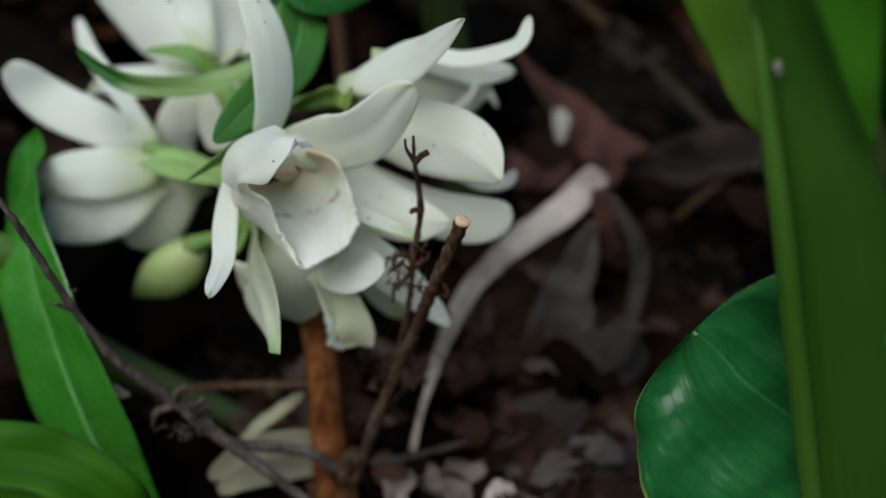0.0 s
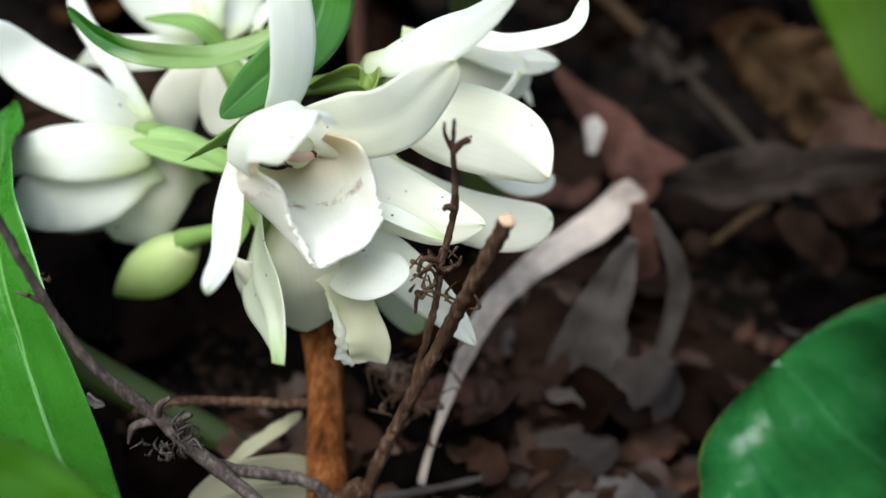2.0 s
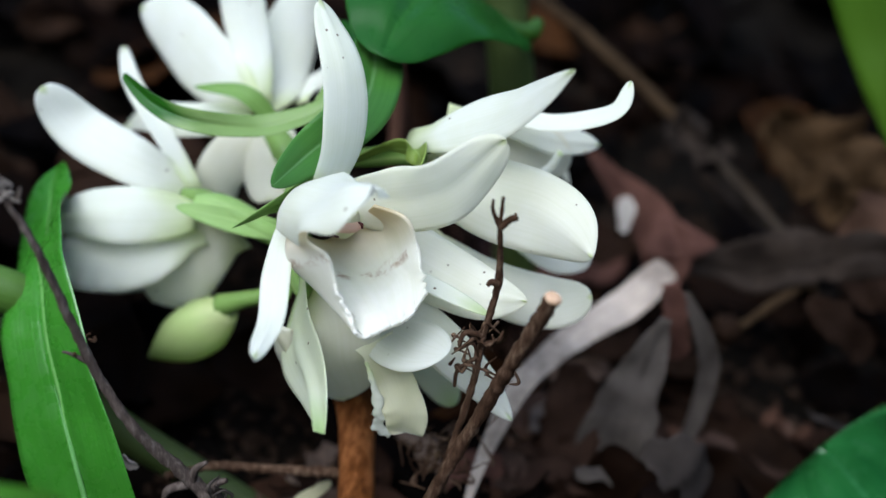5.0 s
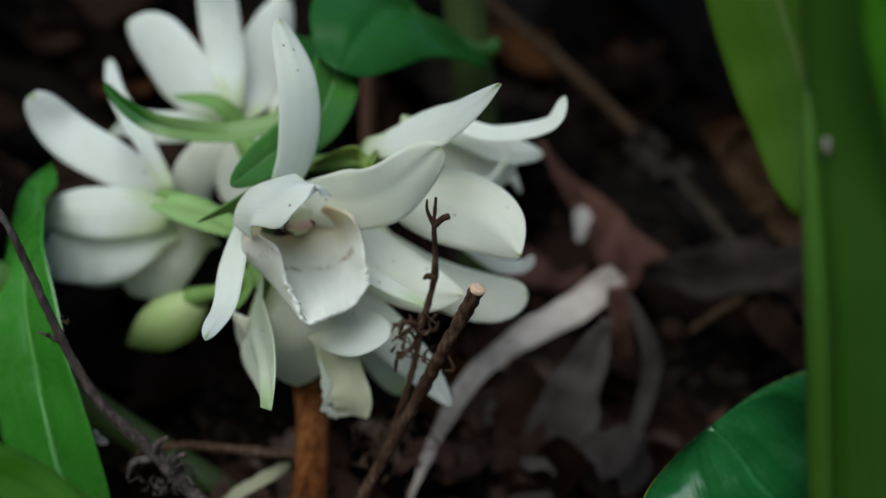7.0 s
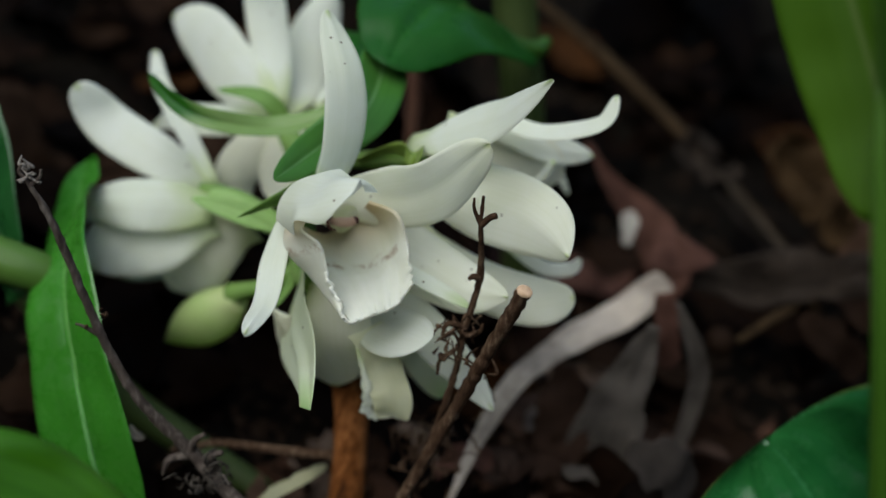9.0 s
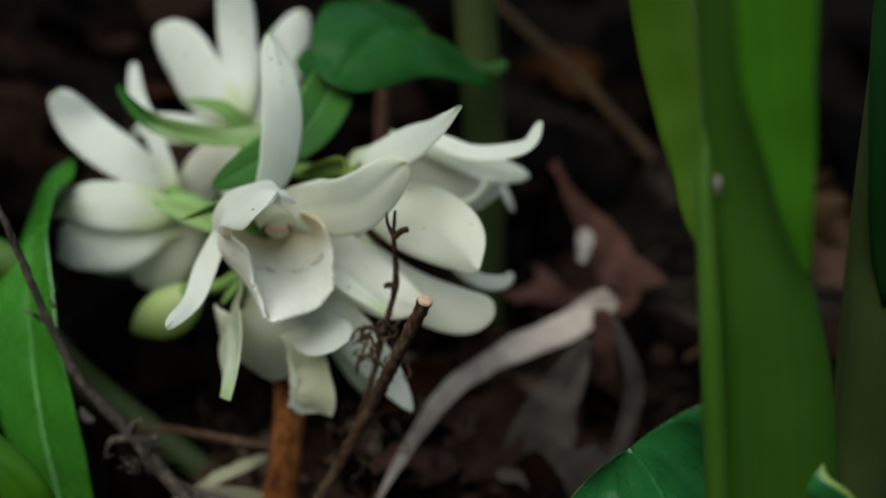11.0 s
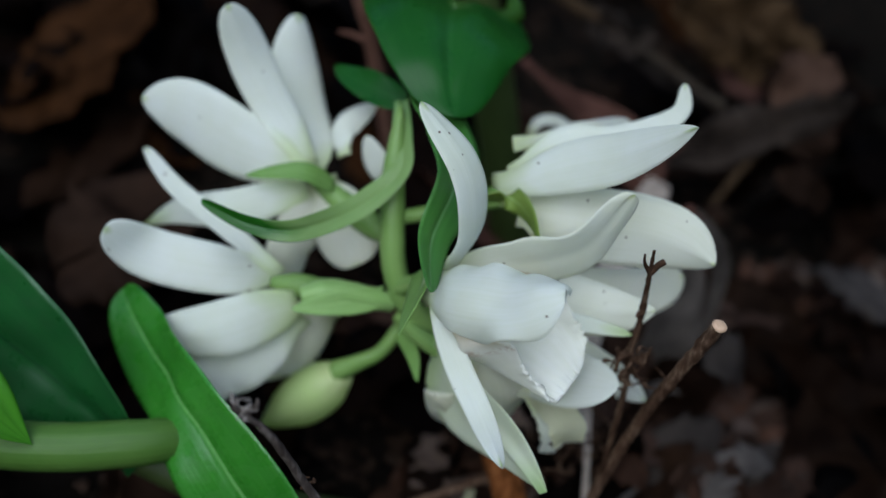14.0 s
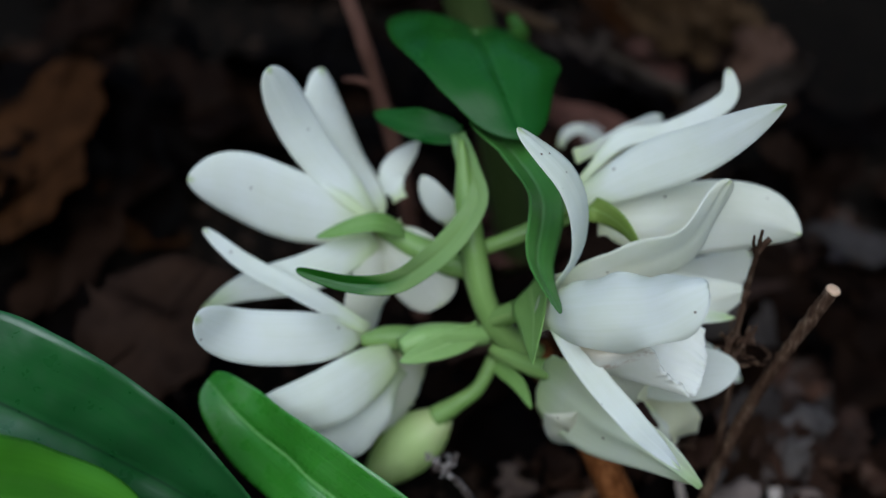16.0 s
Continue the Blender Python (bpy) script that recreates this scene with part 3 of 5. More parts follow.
blade("sepal", WHITE_GREEN, [(0.004, 0.2575, 0.1030), (0.016, 0.2505, 0.1025), (0.0275, 0.2437, 0.1018)], 0.0045, (0.02, -0.1, 0.2), fa, a=0.5, b=0.6, cup=30)

# lower flower
fb = empty("flower", orchid)
blade("sepal", GREENISH, [(-0.0145, 0.2626, 0.0896), (-0.0119, 0.2476, 0.0869), (-0.0060, 0.2334, 0.0861), (-0.0015, 0.2194, 0.0835)], 0.0205, ((-0.90, -0.43, 0.04), (-0.82, -0.46, 0.34)), fb, "pale green-tipped folded sepal", a=0.14, b=0.79, base=0.5, cup=(23, 11), keel=0.0024, ns=36, nv=16, rough=0.0005)
blade("mentum", CREAM, [(-0.0115, 0.2605, 0.0905), (-0.0085, 0.2480, 0.0904), (-0.0062, 0.2490, 0.0797), (-0.0010, 0.2540, 0.0678)], 0.0285, (-0.06, -0.2, 0.05), fb, "cream swollen spur", a=0.5, b=0.4, base=0.6, cup=(-70, -80), rough=0.0008)
blade("petal", WHITE_PLAIN, [(-0.0031, 0.2573, 0.0916), (0.0068, 0.2503, 0.0903), (0.0132, 0.2410, 0.0936), (0.0196, 0.2329, 0.0974)], 0.0146, (-0.23, -0.48, 0.85), fb, a=0.69, b=0.62, base=0.5, cup=(-31, -37), ns=34, rough=0.0007)
blade("lip", LIP_YELLOW, [(0.004, 0.2490, 0.0880), (0.0095, 0.2455, 0.0815), (0.0128, 0.2435, 0.0755), (0.0130, 0.2440, 0.0695)], 0.0100, (0.05, -0.2, 0.05), fb, "cream lip with a crinkled edge", a=0.3, b=0.25, base=0.8, cup=(50, 70), ripple=0.0003, waves=5, ns=60, nv=20, rough=0.0034)
tube("frilled_edge", WHITE_PLAIN, [(0.0035, 0.2450, 0.0850), (0.0062, 0.2428, 0.0800), (0.0078, 0.2418, 0.0755), (0.0082, 0.2420, 0.0712), (0.0110, 0.2425, 0.0692)], [0.0004, 0.0008, 0.0011, 0.0012, 0.0007], fb, "white crinkled edge of the lip", ns=60, nr=10, lumps=0.9, lump_scale=700, flat=0.7)
blade("sepal", WHITE, [(0.004, 0.2570, 0.0950), (0.0150, 0.2530, 0.0910), (0.0265, 0.2495, 0.0840), (0.0371, 0.2466, 0.0747)], 0.0105, (0.03, -0.23, 0.09), fb, a=0.5, b=0.7, base=0.5, cup=20, keel=-0.0005, rough=0.0006)
blade("petal", GREENISH, [(0.006, 0.2680, 0.0860), (0.0160, 0.2670, 0.0760), (0.0252, 0.2650, 0.0640)], 0.0110, C9, fb, a=0.5, b=0.5, base=0.5, cup=20)

# back right flower
fe = empty("flower", orchid)
blade("sepal", WHITE, [(0.0044, 0.2790, 0.1227), (0.0168, 0.2686, 0.1336), (0.0258, 0.2578, 0.1424), (0.0344, 0.2452, 0.1557)], 0.0124, (-0.72, -0.46, 0.52), fe, a=0.70, b=0.78, base=0.7, cup=(-43, -31), ns=34, keel=0.0007, rough=0.0005)
blade("petal", WHITE, [(0.0092, 0.2820, 0.1254), (0.0227, 0.2838, 0.1323), (0.0357, 0.2803, 0.1327), (0.0485, 0.2760, 0.1389), (0.0510, 0.2790, 0.1458)], 0.0052, ((-0.52, -0.47, 0.71), (-0.46, -0.46, 0.76)), fe, "narrow upcurved petal", a=0.55, b=0.45, base=0.5, cup=25, ns=40, rough=0.0005)
blade("sepal", WHITE, [(0.0123, 0.2887, 0.1287), (0.0283, 0.2909, 0.1274), (0.0394, 0.2944, 0.1245), (0.0507, 0.3008, 0.1227)], 0.0080, (-0.21, -0.86, 0.47), fe, a=0.95, b=0.65, base=0.5, cup=15, keel=0.0005, rough=0.0005)
blade("petal", IVORY, [(0.0096, 0.2749, 0.1189), (0.0236, 0.2634, 0.1199), (0.0379, 0.2526, 0.1211), (0.0457, 0.2441, 0.1187)], 0.0184, ((-0.22, -0.78, 0.59), (-0.48, -0.87, 0.09)), fe, a=0.49, b=0.62, base=0.45, cup=(-37, -52), ns=36, rough=0.0009, keel=0.0006)
blade("lip", CREAM, [(0.0100, 0.2830, 0.1170), (0.0250, 0.2900, 0.1230), (0.0350, 0.2930, 0.1210), (0.0414, 0.2950, 0.1140)], 0.0150, C9, fe, "cream lip in shade", a=0.5, b=0.35, cup=(60, 40))
tube("column", WHITE, [(0.030, 0.290, 0.112), (0.0375, 0.291, 0.1165), (0.0405, 0.291, 0.1225)], [0.0014, 0.0012, 0.0009], fe)
blade("petal", IVORY, [(0.0110, 0.2732, 0.1047), (0.0252, 0.2665, 0.0981), (0.0407, 0.2621, 0.0973), (0.0509, 0.2630, 0.1002)], 0.0125, (-0.01, -0.85, 0.52), fe, a=0.56, b=0.45, base=0.5, cup=-20, ns=34, rough=0.0008)
blade("petal", WHITE, [(0.030, 0.2850, 0.1020), (0.0430, 0.2870, 0.0950), (0.0505, 0.2880, 0.0955), (0.0525, 0.2880, 0.0990)], 0.0040, C9, fe, "thin curled petal", a=0.4, b=0.5, cup=20)

blade("petal", WHITE, [(0.0295, 0.3180, 0.1114), (0.0318, 0.3180, 0.1153), (0.0371, 0.3180, 0.1150), (0.0438, 0.3180, 0.1096), (0.0479, 0.3180, 0.1040)], 0.0032, (-0.4, -0.6, 0.6), fe, "small curled petal behind", a=0.3, b=0.5, base=0.6, cup=60, ns=24)

# left flower
fc = empty("flower", orchid)
blade("petal", WHITE, [(-0.0455, 0.2930, 0.0960), (-0.0603, 0.2900, 0.1025), (-0.0765, 0.2955, 0.1070), (-0.0855, 0.2950, 0.1160)], 0.0130, ((-0.45, -0.58, 0.68), (-0.28, -0.63, 0.73)), fc, a=0.46, b=0.40, base=0.4, cup=(-27, -20), ns=34, rough=0.0007)
blade("sepal", WHITE, [(-0.0460, 0.2911, 0.0976), (-0.0574, 0.3007, 0.1070), (-0.0677, 0.3106, 0.1145), (-0.0735, 0.3200, 0.1212)], 0.0054, ((0.28, -0.61, 0.74), (0.10, -0.69, 0.71)), fc, "narrow white sepal", a=0.24, b=0.38, base=0.7, cup=(60, 40))
blade("sepal", WHITE_GREEN, [(-0.0435, 0.2826, 0.0944), (-0.0614, 0.2794, 0.0931), (-0.0754, 0.2868, 0.0870), (-0.0860, 0.2992, 0.0750)], 0.0140, (-0.21, -0.84, 0.50), fc, "white sepal with a pale green tip", a=0.35, b=0.80, base=0.5, cup=(-42, -28), ns=34, keel=0.0007, rough=0.0006)
blade("lip", WHITE_PLAIN, [(-0.0430, 0.2850, 0.0905), (-0.0550, 0.2800, 0.0830), (-0.0680, 0.2810, 0.0795), (-0.0770, 0.2840, 0.0775)], 0.0170, (-0.1, -0.5, 0.35), fc, "cream lip in shade", a=0.5, b=0.3, base=0.6, cup=(-40, -30), ripple=0.0008, waves=6)
blade("sepal", GREENISH, [(-0.0400, 0.2930, 0.0850), (-0.0560, 0.2990, 0.0710), (-0.0755, 0.3060, 0.0560)], 0.0125, (0.03, -0.23, 0.09), fc, a=0.5, b=0.65, base=0.5, cup=-20, rough=0.0006)
blade("petal", CREAM, [(-0.0340, 0.2860, 0.0910), (-0.0440, 0.2840, 0.0815), (-0.0510, 0.2860, 0.0715), (-0.0540, 0.2890, 0.0650)], 0.0205, C9, fc, a=0.5, b=0.35, base=0.6, cup=(-60, -60), ripple=0.0006)
tube("ovary", PEDICEL, [(-0.0180, 0.2770, 0.0945), (-0.0250, 0.2785, 0.0957), (-0.0340, 0.2815, 0.0962), (-0.0420, 0.2870, 0.0965), (-0.0485, 0.2900, 0.0965)], [0.0012, 0.0020, 0.0027, 0.0032, 0.0030, 0.0014], fc)
tube("ovary", BRACT_PALE, [(-0.0430, 0.2800, 0.0990), (-0.0380, 0.2795, 0.0992), (-0.0300, 0.2788, 0.0972), (-0.0205, 0.2780, 0.0940)], [0.0020, 0.0036, 0.0034, 0.0024], fc, "pale green swollen ovary", ns=30, nr=16, lumps=0.12)
blade("bract", BRACT_PALE, [(-0.0230, 0.2775, 0.0965), (-0.0340, 0.2755, 0.0985), (-0.0464, 0.2745, 0.1001)], 0.0065, (-0.05, -0.2, 0.15), fc, a=0.3, b=0.6, base=0.9, cup=50)

# back left flower
fd = empty("flower", orchid)
blade("petal", WHITE, [(-0.0356, 0.3076, 0.1158), (-0.0502, 0.3168, 0.1203), (-0.0624, 0.3256, 0.1270), (-0.0723, 0.3306, 0.1293)], 0.0180, ((-0.55, -0.73, 0.42), (-0.55, -0.77, 0.32)), fd, a=0.50, b=0.60, base=0.45, cup=(-18, -36), ns=34, rough=0.0006)
blade("sepal", WHITE, [(-0.0340, 0.3084, 0.1170), (-0.0413, 0.3200, 0.1300), (-0.0460, 0.3256, 0.1440), (-0.0495, 0.3265, 0.1543)], 0.0116, ((0.20, -0.75, 0.61), (-0.06, -0.84, 0.54)), fd, a=0.44, b=0.46, base=0.5, cup=(-30, -25), ns=34, keel=0.0005, rough=0.0006)
blade("petal", WHITE, [(-0.0340, 0.3101, 0.1140), (-0.0332, 0.3290, 0.1244), (-0.0294, 0.3428, 0.1422)], 0.0168, ((-0.18, -0.89, 0.42), (0.30, -0.88, 0.30)), fd, a=0.32, b=0.45, base=0.45, cup=(-27, -70), ns=34, rough=0.0006)
blade("sepal", WHITE_GREEN, [(-0.0361, 0.3043, 0.1132), (-0.0532, 0.3051, 0.1098), (-0.0671, 0.3147, 0.1045), (-0.0757, 0.3275, 0.0928)], 0.0096, (-0.41, -0.67, 0.62), fd, a=0.38, b=0.85, base=0.5, cup=-28, keel=0.0006, rough=0.0006)
blade("lip", CREAM, [(-0.0330, 0.3050, 0.1120), (-0.0380, 0.3000, 0.1060), (-0.0420, 0.2985, 0.0980), (-0.0420, 0.3000, 0.0880)], 0.0130, C9, fd, a=0.4, b=0.35, base=0.6, cup=(-60, -50))
blade("petal", CREAM, [(-0.0330, 0.3050, 0.1140), (-0.0300, 0.2960, 0.1080), (-0.0270, 0.2880, 0.0990)], 0.0175, (-0.1, -0.2, 0.1), fd, a=0.5, b=0.35, base=0.6, cup=-60)
blade("petal", WHITE, [(-0.0250, 0.3115, 0.1170), (-0.0228, 0.3190, 0.1205), (-0.0130, 0.3212, 0.1257)], 0.0075, (-0.65, -0.61, 0.44), fd, a=0.72, b=0.80, base=0.6, cup=-40)
blade("petal", WHITE, [(-0.0140, 0.3030, 0.1110), (-0.0175, 0.3060, 0.1170), (-0.0195, 0.3090, 0.1235)], 0.0075, (-0.16, -0.14, 0.1), fd, a=0.4, b=0.6, base=0.8, cup=-20)
tube("ovary", PEDICEL, [(-0.0180, 0.2870, 0.1060), (-0.0250, 0.2960, 0.1090), (-0.0345, 0.3070, 0.1150)], [0.0018, 0.0032, 0.0038, 0.0030, 0.0014], fd)
blade("bract", BRACT, [(-0.0300, 0.3010, 0.1150), (-0.0380, 0.3010, 0.1205), (-0.0510, 0.3053, 0.1187)], 0.0055, (-0.05, -0.1, 0.2), fd, a=0.3, b=0.6, base=0.8, cup=40)

# bracts, pedicels and bud on the axis
blade("bract", BRACT_LONG, [(-0.0115, 0.3037, 0.1353), (-0.0140, 0.2955, 0.1300), (-0.0165, 0.2885, 0.1250), (-0.0280, 0.2840, 0.1195), (-0.0430, 0.2775, 0.1205), (-0.0540, 0.2810, 0.1218), (-0.0635, 0.2879, 0.1248)], 0.0062, ((-0.57, -0.55, 0.61), (-0.57, -0.55, 0.61), (-0.35, -0.75, 0.40), (-0.13, -0.90, 0.10)), orchid, "long arching green bract with dark specks", a=0.25, b=0.34, base=0.6, cup=(40, 80), ns=60, nv=14, groove=0.0005, rough=0.0010)
blade("bract", BRACT_DARK, [(-0.0074, 0.3012, 0.1381), (-0.0057, 0.2875, 0.1353), (-0.0071, 0.2743, 0.1302), (-0.0158, 0.2633, 0.1228), (-0.0206, 0.2485, 0.1207)], 0.0135, ((0.29, -0.89, 0.36), (0.16, -0.92, 0.37)), orchid, "dark green folded bract", a=0.2, b=0.52, base=0.6, cup=(58, 10), ns=44, groove=0.0006)
blade("bract", BRACT, [(-0.0135, 0.2690, 0.1125), (-0.0195, 0.2590, 0.1125), (-0.0278, 0.2477, 0.1104)], 0.0150, (-0.87, 0.05, 0.49), orchid, "pointed triangular green bract", a=0.12, b=0.9, base=1.0, cup=30)
tube("pedicel", PEDICEL, [(-0.0180, 0.2880, 0.1120), (-0.0060, 0.2830, 0.1160), (0.0040, 0.2790, 0.1205), (0.0095, 0.2790, 0.1205)], [0.0018, 0.0022, 0.0028, 0.0030], orchid)
blade("bract", BRACT_OLIVE, [(-0.0070, 0.2800, 0.1165), (0.0005, 0.2770, 0.1220), (0.0070, 0.2740, 0.1232), (0.0085, 0.2650, 0.1235), (0.0070, 0.2550, 0.1222)], 0.0062, (0.74, -0.67, -0.10), orchid, "thin yellow-green bract arching over a flower stalk", a=0.4, b=0.5, base=0.6, cup=14)
tube("pedicel", PEDICEL, [(-0.0190, 0.2770, 0.0990), (-0.0155, 0.2690, 0.1060), (-0.0130, 0.2620, 0.1110)], [0.0024, 0.0028, 0.0034], orchid)
tube("pedicel", PEDICEL, [(-0.0190, 0.2770, 0.0900), (-0.0160, 0.2680, 0.0900), (-0.0110, 0.2600, 0.0905)], [0.0020, 0.0022, 0.0030], orchid)
tube("pedicel", PEDICEL, [(-0.0185, 0.2775, 0.0860), (-0.0240, 0.2760, 0.0800), (-0.0300, 0.2770, 0.0765), (-0.0350, 0.2790, 0.0730)], [0.0018, 0.0018, 0.0022, 0.0030], orchid)
blade("bract", BRACT, [(-0.0190, 0.2770, 0.0850), (-0.0180, 0.2680, 0.0850), (-0.0190, 0.2600, 0.0830)], 0.0040, (-0.1, -0.2, 0.1), orchid, a=0.3, b=0.7, base=0.9, cup=50)
lathe("bud", BUD, (-0.0330, 0.2785, 0.0725), (-0.0545, 0.2878, 0.0490), [0.0030, 0.0062, 0.0072, 0.0062, 0.0036, 0.0004], orchid, "closed pale green flower bud", ridges=0.05)

# small crown leaf
blade("leaf", LEAF_HEART, [(-0.0110, 0.3040, 0.1345), (-0.0175, 0.3130, 0.1352), (-0.0239, 0.3247, 0.1351)], 0.0085, (-0.05, -0.25, 0.2), orchid, a=0.35, b=0.6, base=0.6, cup=60, ripple=0.0006, waves=2)

# ---- neighbours ----
round_plant = tagged(empty("broad_leaf_plant"), "broad glossy green leaf with a notched tip, low over litter", "plant")
blade("leaf", LEAF_BROAD, [(0.1464, 0.186, 0.0707), (0.1144, 0.188, 0.0906), (0.0965, 0.194, 0.1020), (0.0845, 0.203, 0.1092)], 0.0660, (-0.25, -0.92, 0.06), round_plant, a=0.5, b=0.40, base=0.6, cup=(20, 30), groove=0.0032, crease=0.2, thick=0.0009, ns=64, nv=36, ripple=0.0022, waves=3, notch=0.0012, rough=0.0022, seed=3, pleat=0.0016, tear=0.04)
tube("petiole", SHEATH, [(0.1479, 0.1880, 0.0708), (0.150, 0.188, 0.03), (0.152, 0.190, -0.03)], [0.003, 0.0035, 0.004], round_plant)

tall = tagged(empty("tall_leafy_plant"), "tall green leafy stem with sheathing leaves", "plant")
tube("pseudostem", SHEATH, [(0.1480, 0.1895, 0.0), (0.1340, 0.1895, 0.04), (0.1195, 0.1895, 0.09), (0.1072, 0.1895, 0.125), (0.1020, 0.1900, 0.140), (0.0957, 0.1905, 0.155), (0.0880, 0.1915, 0.1725), (0.0815, 0.1925, 0.19), (0.0735, 0.1930, 0.21), (0.0655, 0.1935, 0.23), (0.0590, 0.1940, 0.25)], [0.0115, 0.0115, 0.0114, 0.0110, 0.0100, 0.0083, 0.0066, 0.0060, 0.0056, 0.0052, 0.005], tall, "olive green sheathed stem", ns=48, nr=28, flat=0.6)
blade("leaf", LEAF_OLIVE, [(0.0862, 0.1945, 0.1575), (0.0848, 0.2040, 0.1710), (0.0785, 0.2125, 0.1850), (0.0700, 0.2185, 0.1985), (0.0600, 0.2240, 0.2130)], 0.0240, ((-0.63, -0.76, 0.14), (-0.41, -0.88, 0.26)), tall, "olive green leaf wing with a pale midrib", a=0.66, b=0.7, base=0.10, cup=(7, 20), groove=0.0007, ns=40, nv=18, rough=0.0008)
tube("sheath_edge", SHEATH_EDGE, [(0.1185, 0.1860, 0.0585), (0.1053, 0.1858, 0.0985), (0.0975, 0.1855, 0.1220), (0.0920, 0.1855, 0.1390), (0.0870, 0.1865, 0.1540), (0.0822, 0.1890, 0.1690), (0.0795, 0.1915, 0.1790)], [0.0022, 0.0022, 0.0021, 0.0020, 0.0018, 0.0014, 0.0006], tall, "paler rounded edge of the sheath", ns=40, nr=14)
tube("scar", TWIG_PALE, [(0.0838, 0.1862, 0.1705), (0.0832, 0.1863, 0.1722), (0.0828, 0.1866, 0.1735)], [0.0003, 0.0007, 0.0003], tall, "small grey scar", ns=8, nr=8, lumps=0.6)
blade("leaf", LEAF_BRIGHT, [(0.1010, 0.1835, 0.1605), (0.0925, 0.1800, 0.1782), (0.0850, 0.1775, 0.1945), (0.0785, 0.1750, 0.2130), (0.0720, 0.1730, 0.2350)], 0.0118, ((-0.40, -0.72, 0.55), (-0.45, -0.70, 0.55)), tall, "bright green upright leaf", a=0.9, b=0.4, base=0.03, cup=30, ns=40, rough=0.0006)

far = tagged(empty("leafy_stem"), "dark green leafy stem in shade behind", "plant")
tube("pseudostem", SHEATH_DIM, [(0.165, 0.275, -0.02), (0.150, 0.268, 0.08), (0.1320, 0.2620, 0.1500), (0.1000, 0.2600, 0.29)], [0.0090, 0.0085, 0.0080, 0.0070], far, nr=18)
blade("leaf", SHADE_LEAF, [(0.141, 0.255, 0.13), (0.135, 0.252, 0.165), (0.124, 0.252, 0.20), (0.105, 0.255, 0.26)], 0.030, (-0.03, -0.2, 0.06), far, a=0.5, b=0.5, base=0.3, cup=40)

back_stem = tagged(empty("leafy_stem"), "green stem standing behind the white flowers", "plant")
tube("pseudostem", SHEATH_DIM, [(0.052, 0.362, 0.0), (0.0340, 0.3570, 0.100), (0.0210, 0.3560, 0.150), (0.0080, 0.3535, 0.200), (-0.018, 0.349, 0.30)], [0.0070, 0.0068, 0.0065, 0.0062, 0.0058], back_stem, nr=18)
blade("leaf", LEAF_HEART, [(0.0118, 0.3335, 0.1470), (0.0062, 0.3210, 0.1500), (0.0005, 0.3050, 0.1500), (-0.0045, 0.2862, 0.1397)], 0.0475, (0.14, -0.31, 0.93), back_stem, "glossy dark green heart-shaped leaf", a=0.2, b=0.55, base=0.8, cup=(-40, -45), groove=0.0012, crease=0.12, thick=0.0008, ns=44, nv=26, lobes=(0.010, 0.019), rough=0.0014)
tube("petiole", SHEATH, [(0.0080, 0.3290, 0.1470), (0.0150, 0.3315, 0.1435), (0.0240, 0.3350, 0.1390), (0.0310, 0.3410, 0.1370), (0.0335, 0.3480, 0.1385)], [0.0020, 0.0028, 0.0026, 0.0030, 0.0018], back_stem, "green leaf stalk clasping the stem", flat=0.8)

strap = tagged(empty("strap_leaf_plant"), "arching green strap leaf with a pale midrib", "plant")
blade("leaf", LEAF, [(-0.0418, 0.2294, -0.0024), (-0.0463, 0.2317, 0.0243), (-0.0530, 0.2325, 0.0491), (-0.0625, 0.2415, 0.0690), (-0.0700, 0.2530, 0.0815), (-0.0757, 0.2680, 0.0862), (-0.0800, 0.2850, 0.0872), (-0.0846, 0.3010, 0.0925)], 0.0280, ((-0.35, -0.82, 0.45), (-0.38, -0.83, 0.40), (-0.62, -0.62, 0.47), (-0.80, -0.38, 0.47), (-0.61, -0.39, 0.69)), strap, "arching green leaf blade with a bent-over tip", a=0.10, b=0.33, base=0.85, cup=(10, 24), ns=80, nv=18, rough=0.0009, groove=0.0008, crease=0.12)

blade("midrib", MIDRIB, [(-0.0418, 0.2293, -0.0024), (-0.0463, 0.2316, 0.0243), (-0.0530, 0.2324, 0.0491), (-0.0625, 0.2414, 0.0690)], 0.0022, ((-0.35, -0.82, 0.45), (-0.38, -0.83, 0.40)), strap, "pale midrib", a=0.1, b=0.7, base=1.0, cup=-25, thick=0.0006)

left_plant = tagged(empty("sheathed_leaf_plant"), "dark glossy leaves on a pale green sheathed stem", "plant")
blade("leaf", LEAF_DARK, [(-0.0850, 0.2650, 0.0685), (-0.1050, 0.2815, 0.0890), (-0.1275, 0.2945, 0.1105), (-0.1509, 0.3090, 0.1300)], 0.0385, ((-0.60, -0.66, 0.30), (-0.17, -0.76, 0.63)), left_plant, a=0.65, b=0.42, base=0.3, cup=(60, 15), groove=0.0012, ns=40, nv=16, rough=0.0012)
tube("stem", SHEATH_PALE, [(-0.0705, 0.2660, 0.0690), (-0.0760, 0.2635, 0.0755), (-0.0870, 0.2612, 0.0792), (-0.1090, 0.2660, 0.0795), (-0.1500, 0.2850, 0.0780)], [0.0030, 0.0050, 0.0056, 0.0058, 0.0058], left_plant, "pale green sheathed stem", ns=30)
